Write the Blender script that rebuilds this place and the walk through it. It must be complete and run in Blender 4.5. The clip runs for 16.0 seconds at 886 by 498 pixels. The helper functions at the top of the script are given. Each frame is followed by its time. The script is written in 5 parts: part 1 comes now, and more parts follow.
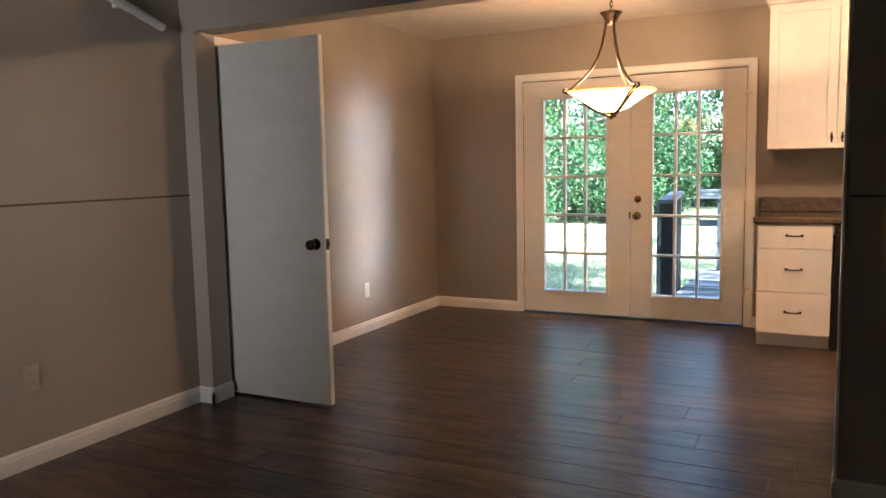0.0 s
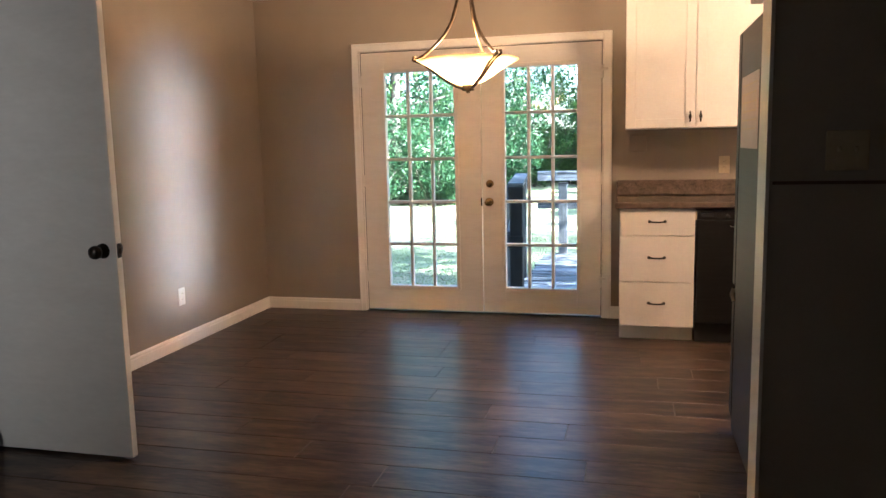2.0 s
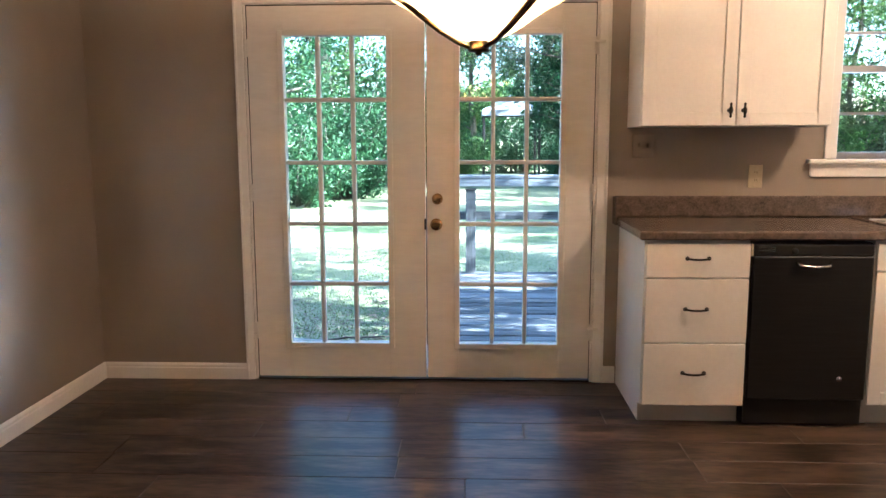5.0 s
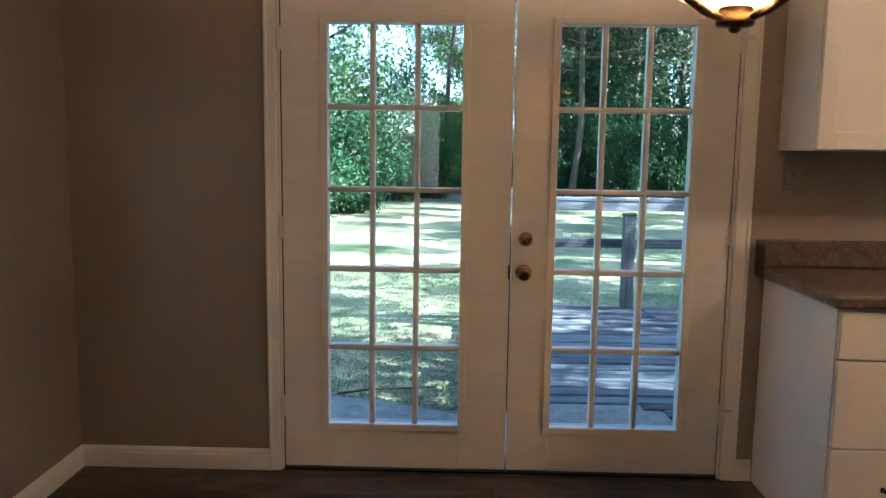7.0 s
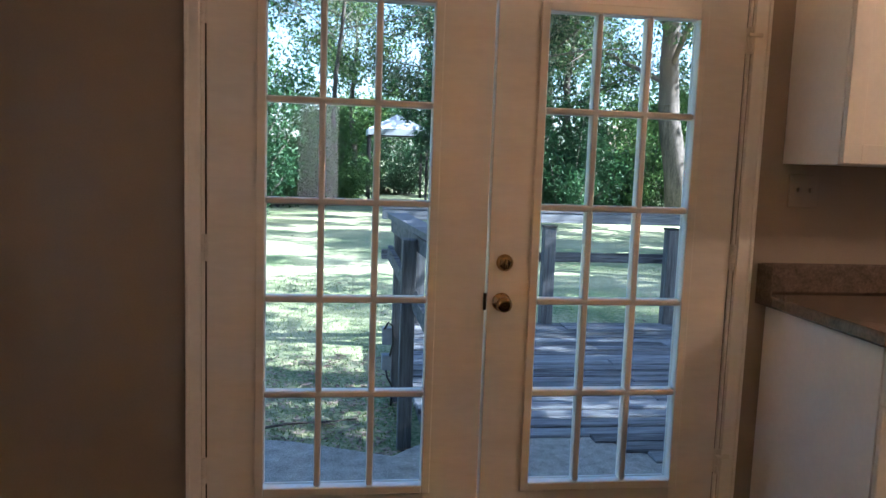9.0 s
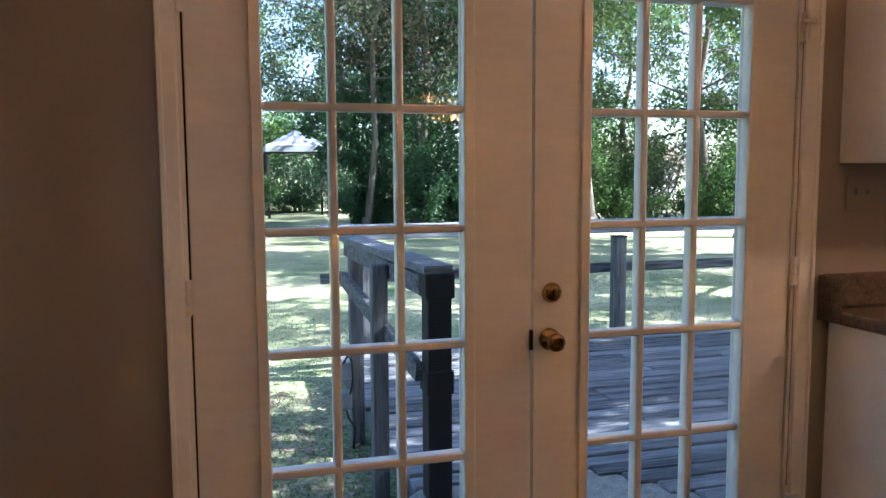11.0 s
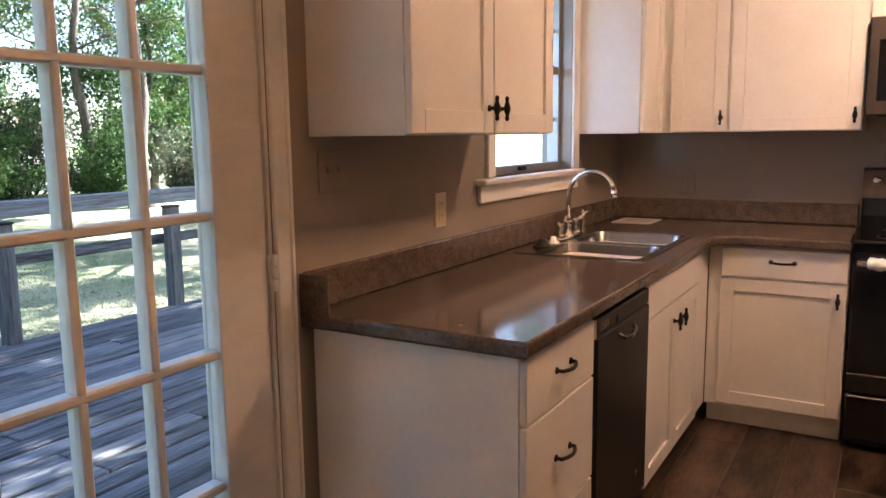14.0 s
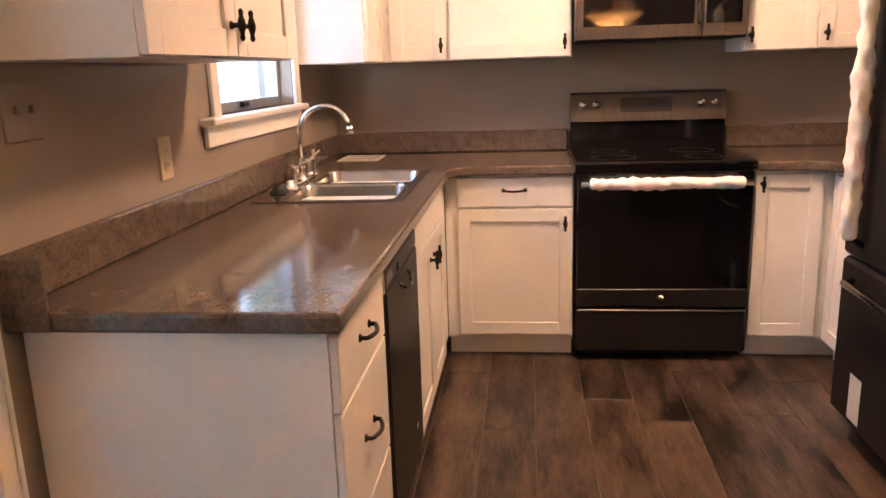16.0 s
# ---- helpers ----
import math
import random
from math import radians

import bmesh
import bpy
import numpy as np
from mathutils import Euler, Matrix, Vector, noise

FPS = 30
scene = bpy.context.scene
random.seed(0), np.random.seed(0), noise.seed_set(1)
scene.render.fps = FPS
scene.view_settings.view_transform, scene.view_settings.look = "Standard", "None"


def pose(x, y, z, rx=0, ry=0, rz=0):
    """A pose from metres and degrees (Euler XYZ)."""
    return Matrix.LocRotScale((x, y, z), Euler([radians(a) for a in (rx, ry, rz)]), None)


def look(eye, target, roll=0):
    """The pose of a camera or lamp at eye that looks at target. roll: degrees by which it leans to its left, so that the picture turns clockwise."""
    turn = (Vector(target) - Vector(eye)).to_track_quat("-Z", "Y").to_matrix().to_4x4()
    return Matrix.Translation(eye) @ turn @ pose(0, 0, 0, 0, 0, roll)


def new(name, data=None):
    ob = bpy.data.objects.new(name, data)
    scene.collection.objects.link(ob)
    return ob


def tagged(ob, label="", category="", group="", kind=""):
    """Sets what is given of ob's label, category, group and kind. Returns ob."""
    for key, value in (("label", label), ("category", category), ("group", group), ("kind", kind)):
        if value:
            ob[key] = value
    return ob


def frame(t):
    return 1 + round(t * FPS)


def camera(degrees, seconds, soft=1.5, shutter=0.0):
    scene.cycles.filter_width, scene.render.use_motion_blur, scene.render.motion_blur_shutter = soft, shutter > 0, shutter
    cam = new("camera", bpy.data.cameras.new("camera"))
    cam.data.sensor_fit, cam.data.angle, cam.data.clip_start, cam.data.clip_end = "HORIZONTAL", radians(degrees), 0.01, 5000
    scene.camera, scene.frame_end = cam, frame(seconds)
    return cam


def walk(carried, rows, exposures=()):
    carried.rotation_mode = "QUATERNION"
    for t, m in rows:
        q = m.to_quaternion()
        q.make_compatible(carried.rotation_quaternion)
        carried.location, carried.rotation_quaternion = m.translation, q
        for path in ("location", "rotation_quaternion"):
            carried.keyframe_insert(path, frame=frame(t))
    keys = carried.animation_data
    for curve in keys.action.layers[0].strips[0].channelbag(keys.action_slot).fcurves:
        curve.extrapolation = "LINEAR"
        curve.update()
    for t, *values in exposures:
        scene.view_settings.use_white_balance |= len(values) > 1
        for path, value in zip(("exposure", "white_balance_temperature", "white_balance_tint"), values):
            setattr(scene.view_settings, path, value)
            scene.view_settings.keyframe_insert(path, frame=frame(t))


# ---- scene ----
cam = camera(60.4, 16.0)
PATH = [
    (0, (3.261, -6.347, 1.31), (2.367, -4.571, 1.094), -1.2),
    (0.5, (3.171, -6.239, 1.341), (2.433, -4.391, 1.142), -2.0),
    (1, (3.079, -6.116, 1.335), (2.527, -4.204, 1.134), -2.6),
    (1.5, (3.006, -5.878, 1.344), (2.493, -3.953, 1.16), -2.7),
    (2, (2.928, -5.679, 1.311), (2.445, -3.757, 1.038), -1.3),
    (2.5, (2.829, -5.474, 1.332), (2.444, -3.528, 1.08), -2.3),
    (3, (2.735, -5.218, 1.295), (2.448, -3.268, 0.952), -2.9),
    (3.5, (2.654, -4.89, 1.293), (2.353, -2.934, 1.001), -1.0),
    (4, (2.486, -4.594, 1.274), (2.157, -2.652, 0.932), -0.6),
    (4.2, (2.394, -4.477, 1.281), (2.166, -2.506, 1.03), -1.0),
    (6.3, (1.74, -3.461, 1.361), (1.707, -1.493, 1.007), 0.1),
    (6.5, (1.709, -3.356, 1.336), (1.652, -1.382, 1.02), -0.4),
    (7, (1.607, -3.096, 1.359), (1.563, -1.113, 1.104), 0.8),
    (7.5, (1.494, -2.898, 1.373), (1.586, -0.911, 1.16), 0.0),
    (8, (1.44, -2.766, 1.371), (1.633, -0.792, 1.111), 0.7),
    (8.2, (1.411, -2.744, 1.343), (1.63, -0.771, 1.103), 1.2),
    (10.3, (1.093, -2.126, 1.361), (1.527, -0.187, 1.132), -0.2),
    (10.5, (1.045, -2.086, 1.359), (1.535, -0.158, 1.151), -0.8),
    (11, (0.978, -2.031, 1.349), (1.514, -0.114, 1.156), -0.3),
    (11.5, (0.985, -2.014, 1.357), (1.536, -0.103, 1.147), 0.2),
    (12, (0.994, -2.018, 1.338), (1.534, -0.103, 1.135), 0.0),
    (12.5, (1.01, -1.938, 1.359), (1.728, -0.092, 1.088), 0.7),
    (13, (1.132, -1.733, 1.362), (2.19, -0.056, 1.1), -0.0),
    (13.5, (1.253, -1.552, 1.372), (2.656, -0.156, 1.084), 1.2),
    (14, (1.292, -1.345, 1.377), (2.994, -0.338, 1.084), -0.7),
    (14.5, (1.376, -1.207, 1.355), (3.227, -0.531, 1.012), 0.4),
    (15, (1.52, -1.103, 1.356), (3.444, -0.665, 1.032), -0.5),
    (15.5, (1.569, -1.034, 1.344), (3.478, -0.616, 0.92), -0.8),
    (16, (1.524, -1.0, 1.342), (3.458, -0.781, 0.882), -1.8),
]
EXPOSURE = [
    (0, 4.2, 5500, 9), (2, 4.15, 5300, 8), (4, 4.1, 5000, 5), (6.5, 3.35, 5050, 5), (8, 2.85, 5050, 6), (10.3, 3.05, 5450, 17),
    (12.5, 2.97, 5600, 17), (13.5, 2.97, 5750, 18), (14.5, 3.68, 5800, 21), (16, 4.08, 5850, 19),
]
walk(cam, [(t, look(eye, target, roll)) for t, eye, target, roll in PATH], EXPOSURE)

# ---- world, sun and lamps ----
world = bpy.data.worlds.new("world")
scene.world = world
world.use_nodes = True
wn = world.node_tree
sky = wn.nodes.new("ShaderNodeTexSky")
sky.sky_type = "NISHITA"
sky.sun_disc = False
sky.sun_elevation = radians(40)
sky.sun_rotation = radians(105)
wn.nodes["Background"].inputs["Strength"].default_value = 0.068
wn.links.new(sky.outputs[0], wn.nodes["Background"].inputs["Color"])
sun = new("sun", bpy.data.lights.new("sun", "SUN"))
sun.data.energy = 5.0
sun.data.angle = radians(0.5)
sun.data.color = (1.0, 0.95, 0.86)
SUN_FROM = Vector((math.sin(radians(105)) * math.cos(radians(40)), math.cos(radians(105)) * math.cos(radians(40)), math.sin(radians(40))))
sun.matrix_world = look(SUN_FROM * 30, (0, 0, 0))

PEND = (2.084, -1.706)
bulb = new("pendant_bulb_light", bpy.data.lights.new("pendant_bulb_light", "POINT"))
bulb.data.energy = 6
bulb.data.color = (1.0, 0.58, 0.29)
bulb.data.shadow_soft_size = 0.03
bulb.location = (PEND[0], PEND[1], 1.705)
day = new("window_daylight", bpy.data.lights.new("window_daylight", "AREA"))
day.data.shape = "RECTANGLE"
day.data.size, day.data.size_y = 0.62, 0.86
day.data.energy = 0.5
day.data.color = (0.58, 0.75, 1.0)
day.matrix_world = pose(4.33, 0.235, 1.50, -90, 0, 0)
# fill lamp added behind the walk to brighten the slab door and panel wall
front = new("rear_fill_lamp", bpy.data.lights.new("rear_fill_lamp", "AREA"))
front.data.shape = "RECTANGLE"
front.data.size, front.data.size_y = 0.95, 1.4
front.data.energy = 1.15
front.data.spread = radians(60)
front.data.color = (1.0, 0.90, 0.78)
front.matrix_world = pose(0.85, -8.36, 1.45, 90, 0, 25)
# narrow lamp added in a made-up opening to throw a bright patch on the dining wall
patch_lamp = new("wall_patch_lamp", bpy.data.lights.new("wall_patch_lamp", "AREA"))
patch_lamp.data.shape = "RECTANGLE"
patch_lamp.data.size, patch_lamp.data.size_y = 0.50, 1.55
patch_lamp.data.energy = 0.55
patch_lamp.data.spread = radians(6)
patch_lamp.data.color = (0.86, 0.92, 1.0)
patch_lamp.matrix_world = look((5.66, -5.80, 1.10), (0.0, -1.05, 1.08))


# ---- materials ----
def mat(name, c1, c2, scale=(6, 6, 6), rough=0.6, metal=0.0, bump=0.0, fine=60.0, mix2=0.35, spread=(0.35, 0.65), rough_var=0.08, random=0.0, island=0.0, spec=0.5, coat=0.0):
    """A surface with two scales of variation, in metres."""
    m = bpy.data.materials.new(name)
    m.use_nodes = True
    t = m.node_tree
    b = t.nodes["Principled BSDF"]
    geo = t.nodes.new("ShaderNodeNewGeometry")
    mp = t.nodes.new("ShaderNodeMapping")
    mp.inputs["Scale"].default_value = scale
    t.links.new(geo.outputs["Position"], mp.inputs["Vector"])
    n1 = t.nodes.new("ShaderNodeTexNoise")
    n1.inputs["Scale"].default_value = 1.0
    n1.inputs["Detail"].default_value = 5
    n1.inputs["Roughness"].default_value = 0.6
    t.links.new(mp.outputs[0], n1.inputs["Vector"])
    n2 = t.nodes.new("ShaderNodeTexNoise")
    n2.inputs["Scale"].default_value = fine / max(scale)
    n2.inputs["Detail"].default_value = 3
    t.links.new(mp.outputs[0], n2.inputs["Vector"])
    mx = t.nodes.new("ShaderNodeMix")
    mx.inputs[0].default_value = mix2
    t.links.new(n1.outputs["Fac"], mx.inputs[2])
    t.links.new(n2.outputs["Fac"], mx.inputs[3])
    fac = mx.outputs[0]
    if random or island:
        if random:
            src = t.nodes.new("ShaderNodeObjectInfo").outputs["Random"]
        else:
            src = geo.outputs["Random Per Island"]
        ad = t.nodes.new("ShaderNodeMath")
        ad.operation = "MULTIPLY_ADD"
        t.links.new(src, ad.inputs[0])
        ad.inputs[1].default_value = random or island
        t.links.new(fac, ad.inputs[2])
        sb = t.nodes.new("ShaderNodeMath")
        sb.operation = "SUBTRACT"
        t.links.new(ad.outputs[0], sb.inputs[0])
        sb.inputs[1].default_value = 0.5 * (random or island)
        fac = sb.outputs[0]
        if random:
            off = t.nodes.new("ShaderNodeVectorMath")
            off.operation = "SCALE"
            off.inputs[0].default_value = (7.0, 3.0, 5.0)
            t.links.new(src, off.inputs["Scale"])
            t.links.new(off.outputs[0], mp.inputs["Location"])
    rp = t.nodes.new("ShaderNodeValToRGB")
    rp.color_ramp.elements[0].position, rp.color_ramp.elements[1].position = spread
    rp.color_ramp.elements[0].color = (*c1, 1)
    rp.color_ramp.elements[1].color = (*c2, 1)
    t.links.new(fac, rp.inputs[0])
    t.links.new(rp.outputs[0], b.inputs["Base Color"])
    rr = t.nodes.new("ShaderNodeMapRange")
    rr.inputs["To Min"].default_value = max(0.02, rough - rough_var)
    rr.inputs["To Max"].default_value = min(1, rough + rough_var)
    t.links.new(n1.outputs["Fac"], rr.inputs["Value"])
    t.links.new(rr.outputs[0], b.inputs["Roughness"])
    b.inputs["Metallic"].default_value = metal
    b.inputs["Specular IOR Level"].default_value = spec
    b.inputs["Coat Weight"].default_value = coat
    if bump:
        bp = t.nodes.new("ShaderNodeBump")
        bp.inputs["Strength"].default_value = min(1.0, bump)
        bp.inputs["Distance"].default_value = 0.004
        t.links.new(mx.outputs[0], bp.inputs["Height"])
        t.links.new(bp.outputs[0], b.inputs["Normal"])
    return m


def glass_mat(name, tint=(0.97, 1.0, 0.985)):
    m = bpy.data.materials.new(name)
    m.use_nodes = True
    t = m.node_tree
    t.nodes.remove(t.nodes["Principled BSDF"])
    tr = t.nodes.new("ShaderNodeBsdfTransparent")
    tr.inputs[0].default_value = (*tint, 1)
    gl = t.nodes.new("ShaderNodeBsdfGlossy")
    gl.inputs["Roughness"].default_value = 0.01
    fr = t.nodes.new("ShaderNodeFresnel")
    fr.inputs["IOR"].default_value = 1.6
    mx = t.nodes.new("ShaderNodeMixShader")
    t.links.new(fr.outputs[0], mx.inputs[0])
    t.links.new(tr.outputs[0], mx.inputs[1])
    t.links.new(gl.outputs[0], mx.inputs[2])
    t.links.new(mx.outputs[0], t.nodes["Material Output"].inputs["Surface"])
    return m


M_WALL = mat("wall_paint", (0.300, 0.252, 0.202), (0.338, 0.286, 0.232), (2, 2, 2), 0.225, bump=0.02, fine=140, rough_var=0.015, spec=0.75)
M_PANEL = mat("panel_paint", (0.39, 0.343, 0.285), (0.44, 0.388, 0.324), (1.5, 1.5, 1.5), 0.42, bump=0.08, fine=90)
M_CEIL = mat("ceiling_paint", (0.60, 0.55, 0.47), (0.68, 0.63, 0.55), (9, 9, 9), 0.8, bump=0.6, fine=130)
M_TRIM = mat("trim_paint", (0.76, 0.735, 0.69), (0.84, 0.815, 0.77), (5, 5, 5), 0.36, bump=0.05, rough_var=0.03)
M_DOOR = mat("door_paint", (0.66, 0.63, 0.58), (0.74, 0.71, 0.66), (3, 3, 12), 0.37, bump=0.06, rough_var=0.03)
M_SLAB = mat("slab_paint", (0.68, 0.655, 0.61), (0.76, 0.735, 0.69), (3, 3, 9), 0.38, bump=0.06)
M_CAB = mat("cabinet_paint", (0.78, 0.755, 0.71), (0.85, 0.825, 0.78), (4, 4, 4), 0.37, bump=0.04, rough_var=0.03)
M_GAP = mat("dark_gap", (0.012, 0.010, 0.009), (0.02, 0.017, 0.015), rough=0.9)
M_PLANK = mat("vinyl_plank", (0.0075, 0.0052, 0.0042), (0.125, 0.082, 0.057), (3.0, 13, 13), 0.33, bump=0.3, fine=75, mix2=0.26, spread=(0.40, 0.65), rough_var=0.05, random=0.07, spec=0.36)
M_PLANK_FAR = mat("vinyl_plank_far", (0.0075, 0.0052, 0.0042), (0.125, 0.082, 0.057), (3.0, 13, 13), 0.33, bump=0.3, fine=75, mix2=0.26, spread=(0.40, 0.65), rough_var=0.05, island=0.07, spec=0.36)
M_PLANK_EDGE = mat("plank_bevel", (0.055, 0.042, 0.033), (0.105, 0.080, 0.062), (6, 6, 6), 0.45)
M_SUB = mat("subfloor", (0.11, 0.078, 0.056), (0.17, 0.12, 0.09), rough=0.8)
M_COUNTER = mat("laminate_counter", (0.052, 0.040, 0.032), (0.205, 0.156, 0.120), (26, 26, 26), 0.105, bump=0.008, fine=120, mix2=0.45, spread=(0.28, 0.76), rough_var=0.03)
M_STEEL = mat("stainless", (0.36, 0.34, 0.32), (0.48, 0.46, 0.43), (3, 60, 60), 0.20, metal=1.0, fine=300, rough_var=0.03)
M_NICKEL = mat("brushed_nickel", (0.62, 0.58, 0.53), (0.74, 0.70, 0.65), (20, 20, 20), 0.18, metal=1.0, rough_var=0.03)
M_SLATE = mat("slate_steel", (0.013, 0.012, 0.011), (0.021, 0.019, 0.018), (3, 3, 60), 0.40, metal=0.25, fine=200, rough_var=0.03, spec=0.4)
M_SLATE2 = mat("slate_steel_light", (0.075, 0.064, 0.056), (0.105, 0.090, 0.079), (3, 60, 3), 0.40, metal=0.6, fine=200)
M_BLACK = mat("black_plastic", (0.008, 0.008, 0.008), (0.016, 0.015, 0.014), rough=0.45)
M_BGLASS = mat("black_glass", (0.004, 0.004, 0.004), (0.007, 0.006, 0.006), rough=0.06, rough_var=0.02)
M_BRONZE = mat("oil_bronze", (0.010, 0.008, 0.006), (0.030, 0.022, 0.016), (30, 30, 30), 0.38, metal=0.7)
M_BRASS = mat("brass", (0.30, 0.19, 0.075), (0.44, 0.29, 0.11), (25, 25, 25), 0.13, metal=1.0, rough_var=0.03)
M_PEWTER = mat("pendant_bronze", (0.045, 0.030, 0.018), (0.13, 0.09, 0.055), (40, 40, 40), 0.37, metal=0.9, rough_var=0.03)
M_IVORY = mat("ivory_plate", (0.50, 0.42, 0.27), (0.57, 0.48, 0.32), (20, 20, 20), 0.35)
M_PLATE = mat("beige_plate", (0.44, 0.39, 0.32), (0.50, 0.45, 0.37), (20, 20, 20), 0.35)
M_WHITEP = mat("white_plate", (0.74, 0.72, 0.68), (0.8, 0.78, 0.74), (20, 20, 20), 0.35)
M_LAMP = bpy.data.materials.new("lit_frosted_glass")
M_LAMP.use_nodes = True
M_LAMP.node_tree.nodes["Principled BSDF"].inputs["Base Color"].default_value = (0.85, 0.82, 0.76, 1)
M_LAMP.node_tree.nodes["Principled BSDF"].inputs["Emission Color"].default_value = (1.0, 0.60, 0.32, 1)
M_LAMP.node_tree.nodes["Principled BSDF"].inputs["Emission Strength"].default_value = 15.5
M_PAPER = mat("paper", (0.56, 0.51, 0.48), (0.63, 0.58, 0.55), (8, 8, 8), 0.7)
M_PRINT = mat("print_ink", (0.10, 0.09, 0.09), (0.2, 0.19, 0.19), (30, 30, 30), 0.7)
M_FOAM = mat("foam_wrap", (0.80, 0.80, 0.80), (0.90, 0.90, 0.90), (35, 35, 35), 0.5, bump=0.4, fine=90)
M_FOAM.node_tree.nodes["Principled BSDF"].inputs["Subsurface Weight"].default_value = 0.25
M_ALU = mat("aluminium_frame", (0.38, 0.38, 0.37), (0.46, 0.46, 0.45), (20, 20, 20), 0.4, metal=0.8)
M_GLASS = glass_mat("clear_glass")
M_CONC = mat("concrete", (0.13, 0.125, 0.115), (0.46, 0.44, 0.40), (14, 14, 14), 0.9, bump=1.0, fine=190, mix2=0.62, spread=(0.36, 0.66))
M_DECK = mat("weathered_deck", (0.016, 0.017, 0.020), (0.255, 0.265, 0.285), (2.2, 34, 34), 0.8, bump=1.0, fine=120, mix2=0.35, spread=(0.34, 0.70), random=0.20)
M_POST = mat("weathered_post", (0.030, 0.030, 0.031), (0.165, 0.168, 0.175), (34, 34, 2.2), 0.85, bump=0.7, fine=120)
M_DARKPOST = mat("dark_stained_post", (0.006, 0.005, 0.005), (0.016, 0.013, 0.012), (22, 22, 2.5), 0.8, bump=0.6, fine=120)
M_GRASS = mat("lawn", (0.048, 0.105, 0.026), (0.42, 0.395, 0.235), (0.55, 0.55, 0.55), 0.95, bump=1.0, fine=30, mix2=0.45, spread=(0.36, 0.62))
M_BLADE = mat("grass_blades", (0.085, 0.14, 0.035), (0.22, 0.27, 0.09), (2, 2, 2), 0.8, island=0.4)
M_LITTER = mat("leaf_litter", (0.10, 0.072, 0.050), (0.32, 0.245, 0.18), (9, 9, 9), 0.9, island=0.7)
M_LEAF = mat("leaf_green", (0.028, 0.072, 0.020), (0.105, 0.175, 0.050), (0.8, 0.8, 0.8), 0.6, island=0.5, spec=0.2)
M_LEAF2 = mat("leaf_dark", (0.010, 0.040, 0.016), (0.050, 0.115, 0.045), (0.8, 0.8, 0.8), 0.55, island=0.5, spec=0.25)
M_LEAF3 = mat("leaf_grey_green", (0.05, 0.07, 0.04), (0.17, 0.19, 0.12), (0.8, 0.8, 0.8), 0.65, island=0.5, spec=0.2)
M_BARK = mat("bark", (0.030, 0.024, 0.019), (0.15, 0.125, 0.105), (9, 9, 1.6), 0.95, bump=1.0, fine=60)
M_ROOF = mat("shingle", (0.10, 0.10, 0.10), (0.2, 0.2, 0.2), (6, 6, 6), 0.9)
M_SIDING = mat("siding", (0.62, 0.61, 0.58), (0.72, 0.71, 0.68), (3, 3, 3), 0.7)
M_FENCE = mat("far_fence_wood", (0.13, 0.09, 0.065), (0.27, 0.20, 0.15), (10, 10, 2), 0.9, random=0.3)
M_CANOPY = mat("canopy_cloth", (0.27, 0.30, 0.33), (0.36, 0.39, 0.42), (2, 2, 2), 0.8)
M_BOXGREY = mat("grey_box", (0.16, 0.18, 0.20), (0.22, 0.24, 0.26), (12, 12, 12), 0.5)
for leafy in (M_LEAF, M_LEAF2, M_LEAF3, M_BLADE):
    lt = leafy.node_tree
    pb = lt.nodes["Principled BSDF"]
    ltr = lt.nodes.new("ShaderNodeBsdfTranslucent")
    lt.links.new(pb.inputs["Base Color"].links[0].from_socket, ltr.inputs[0])
    lmx = lt.nodes.new("ShaderNodeMixShader")
    lmx.inputs[0].default_value = 0.32
    lt.links.new(pb.outputs[0], lmx.inputs[1])
    lt.links.new(ltr.outputs[0], lmx.inputs[2])
    lt.links.new(lmx.outputs[0], lt.nodes["Material Output"].inputs["Surface"])

M_BOWL = bpy.data.materials.new("alabaster_glass")
M_BOWL.use_nodes = True
_t = M_BOWL.node_tree
_t.nodes.remove(_t.nodes["Principled BSDF"])
_g = _t.nodes.new("ShaderNodeNewGeometry")
_n = _t.nodes.new("ShaderNodeTexNoise")
_n.inputs["Scale"].default_value = 9
_n.inputs["Detail"].default_value = 5
_t.links.new(_g.outputs["Position"], _n.inputs["Vector"])
_r = _t.nodes.new("ShaderNodeValToRGB")
_r.color_ramp.elements[0].position, _r.color_ramp.elements[1].position = 0.3, 0.7
_r.color_ramp.elements[0].color = (0.95, 0.74, 0.46, 1)
_r.color_ramp.elements[1].color = (0.98, 0.86, 0.66, 1)
_t.links.new(_n.outputs["Fac"], _r.inputs[0])
_tl = _t.nodes.new("ShaderNodeBsdfTranslucent")
_df = _t.nodes.new("ShaderNodeBsdfDiffuse")
_gl = _t.nodes.new("ShaderNodeBsdfGlossy")
_gl.inputs["Roughness"].default_value = 0.2
_t.links.new(_r.outputs[0], _tl.inputs[0])
_t.links.new(_r.outputs[0], _df.inputs[0])
_m1 = _t.nodes.new("ShaderNodeMixShader")
_m1.inputs[0].default_value = 0.30
_t.links.new(_tl.outputs[0], _m1.inputs[1])
_t.links.new(_df.outputs[0], _m1.inputs[2])
_m2 = _t.nodes.new("ShaderNodeMixShader")
_m2.inputs[0].default_value = 0.04
_t.links.new(_m1.outputs[0], _m2.inputs[1])
_t.links.new(_gl.outputs[0], _m2.inputs[2])
_t.links.new(_m2.outputs[0], _t.nodes["Material Output"].inputs["Surface"])


# ---- mesh helpers ----
def quad(bm, pts):
    return bm.faces.new([bm.verts.new(p) for p in pts])


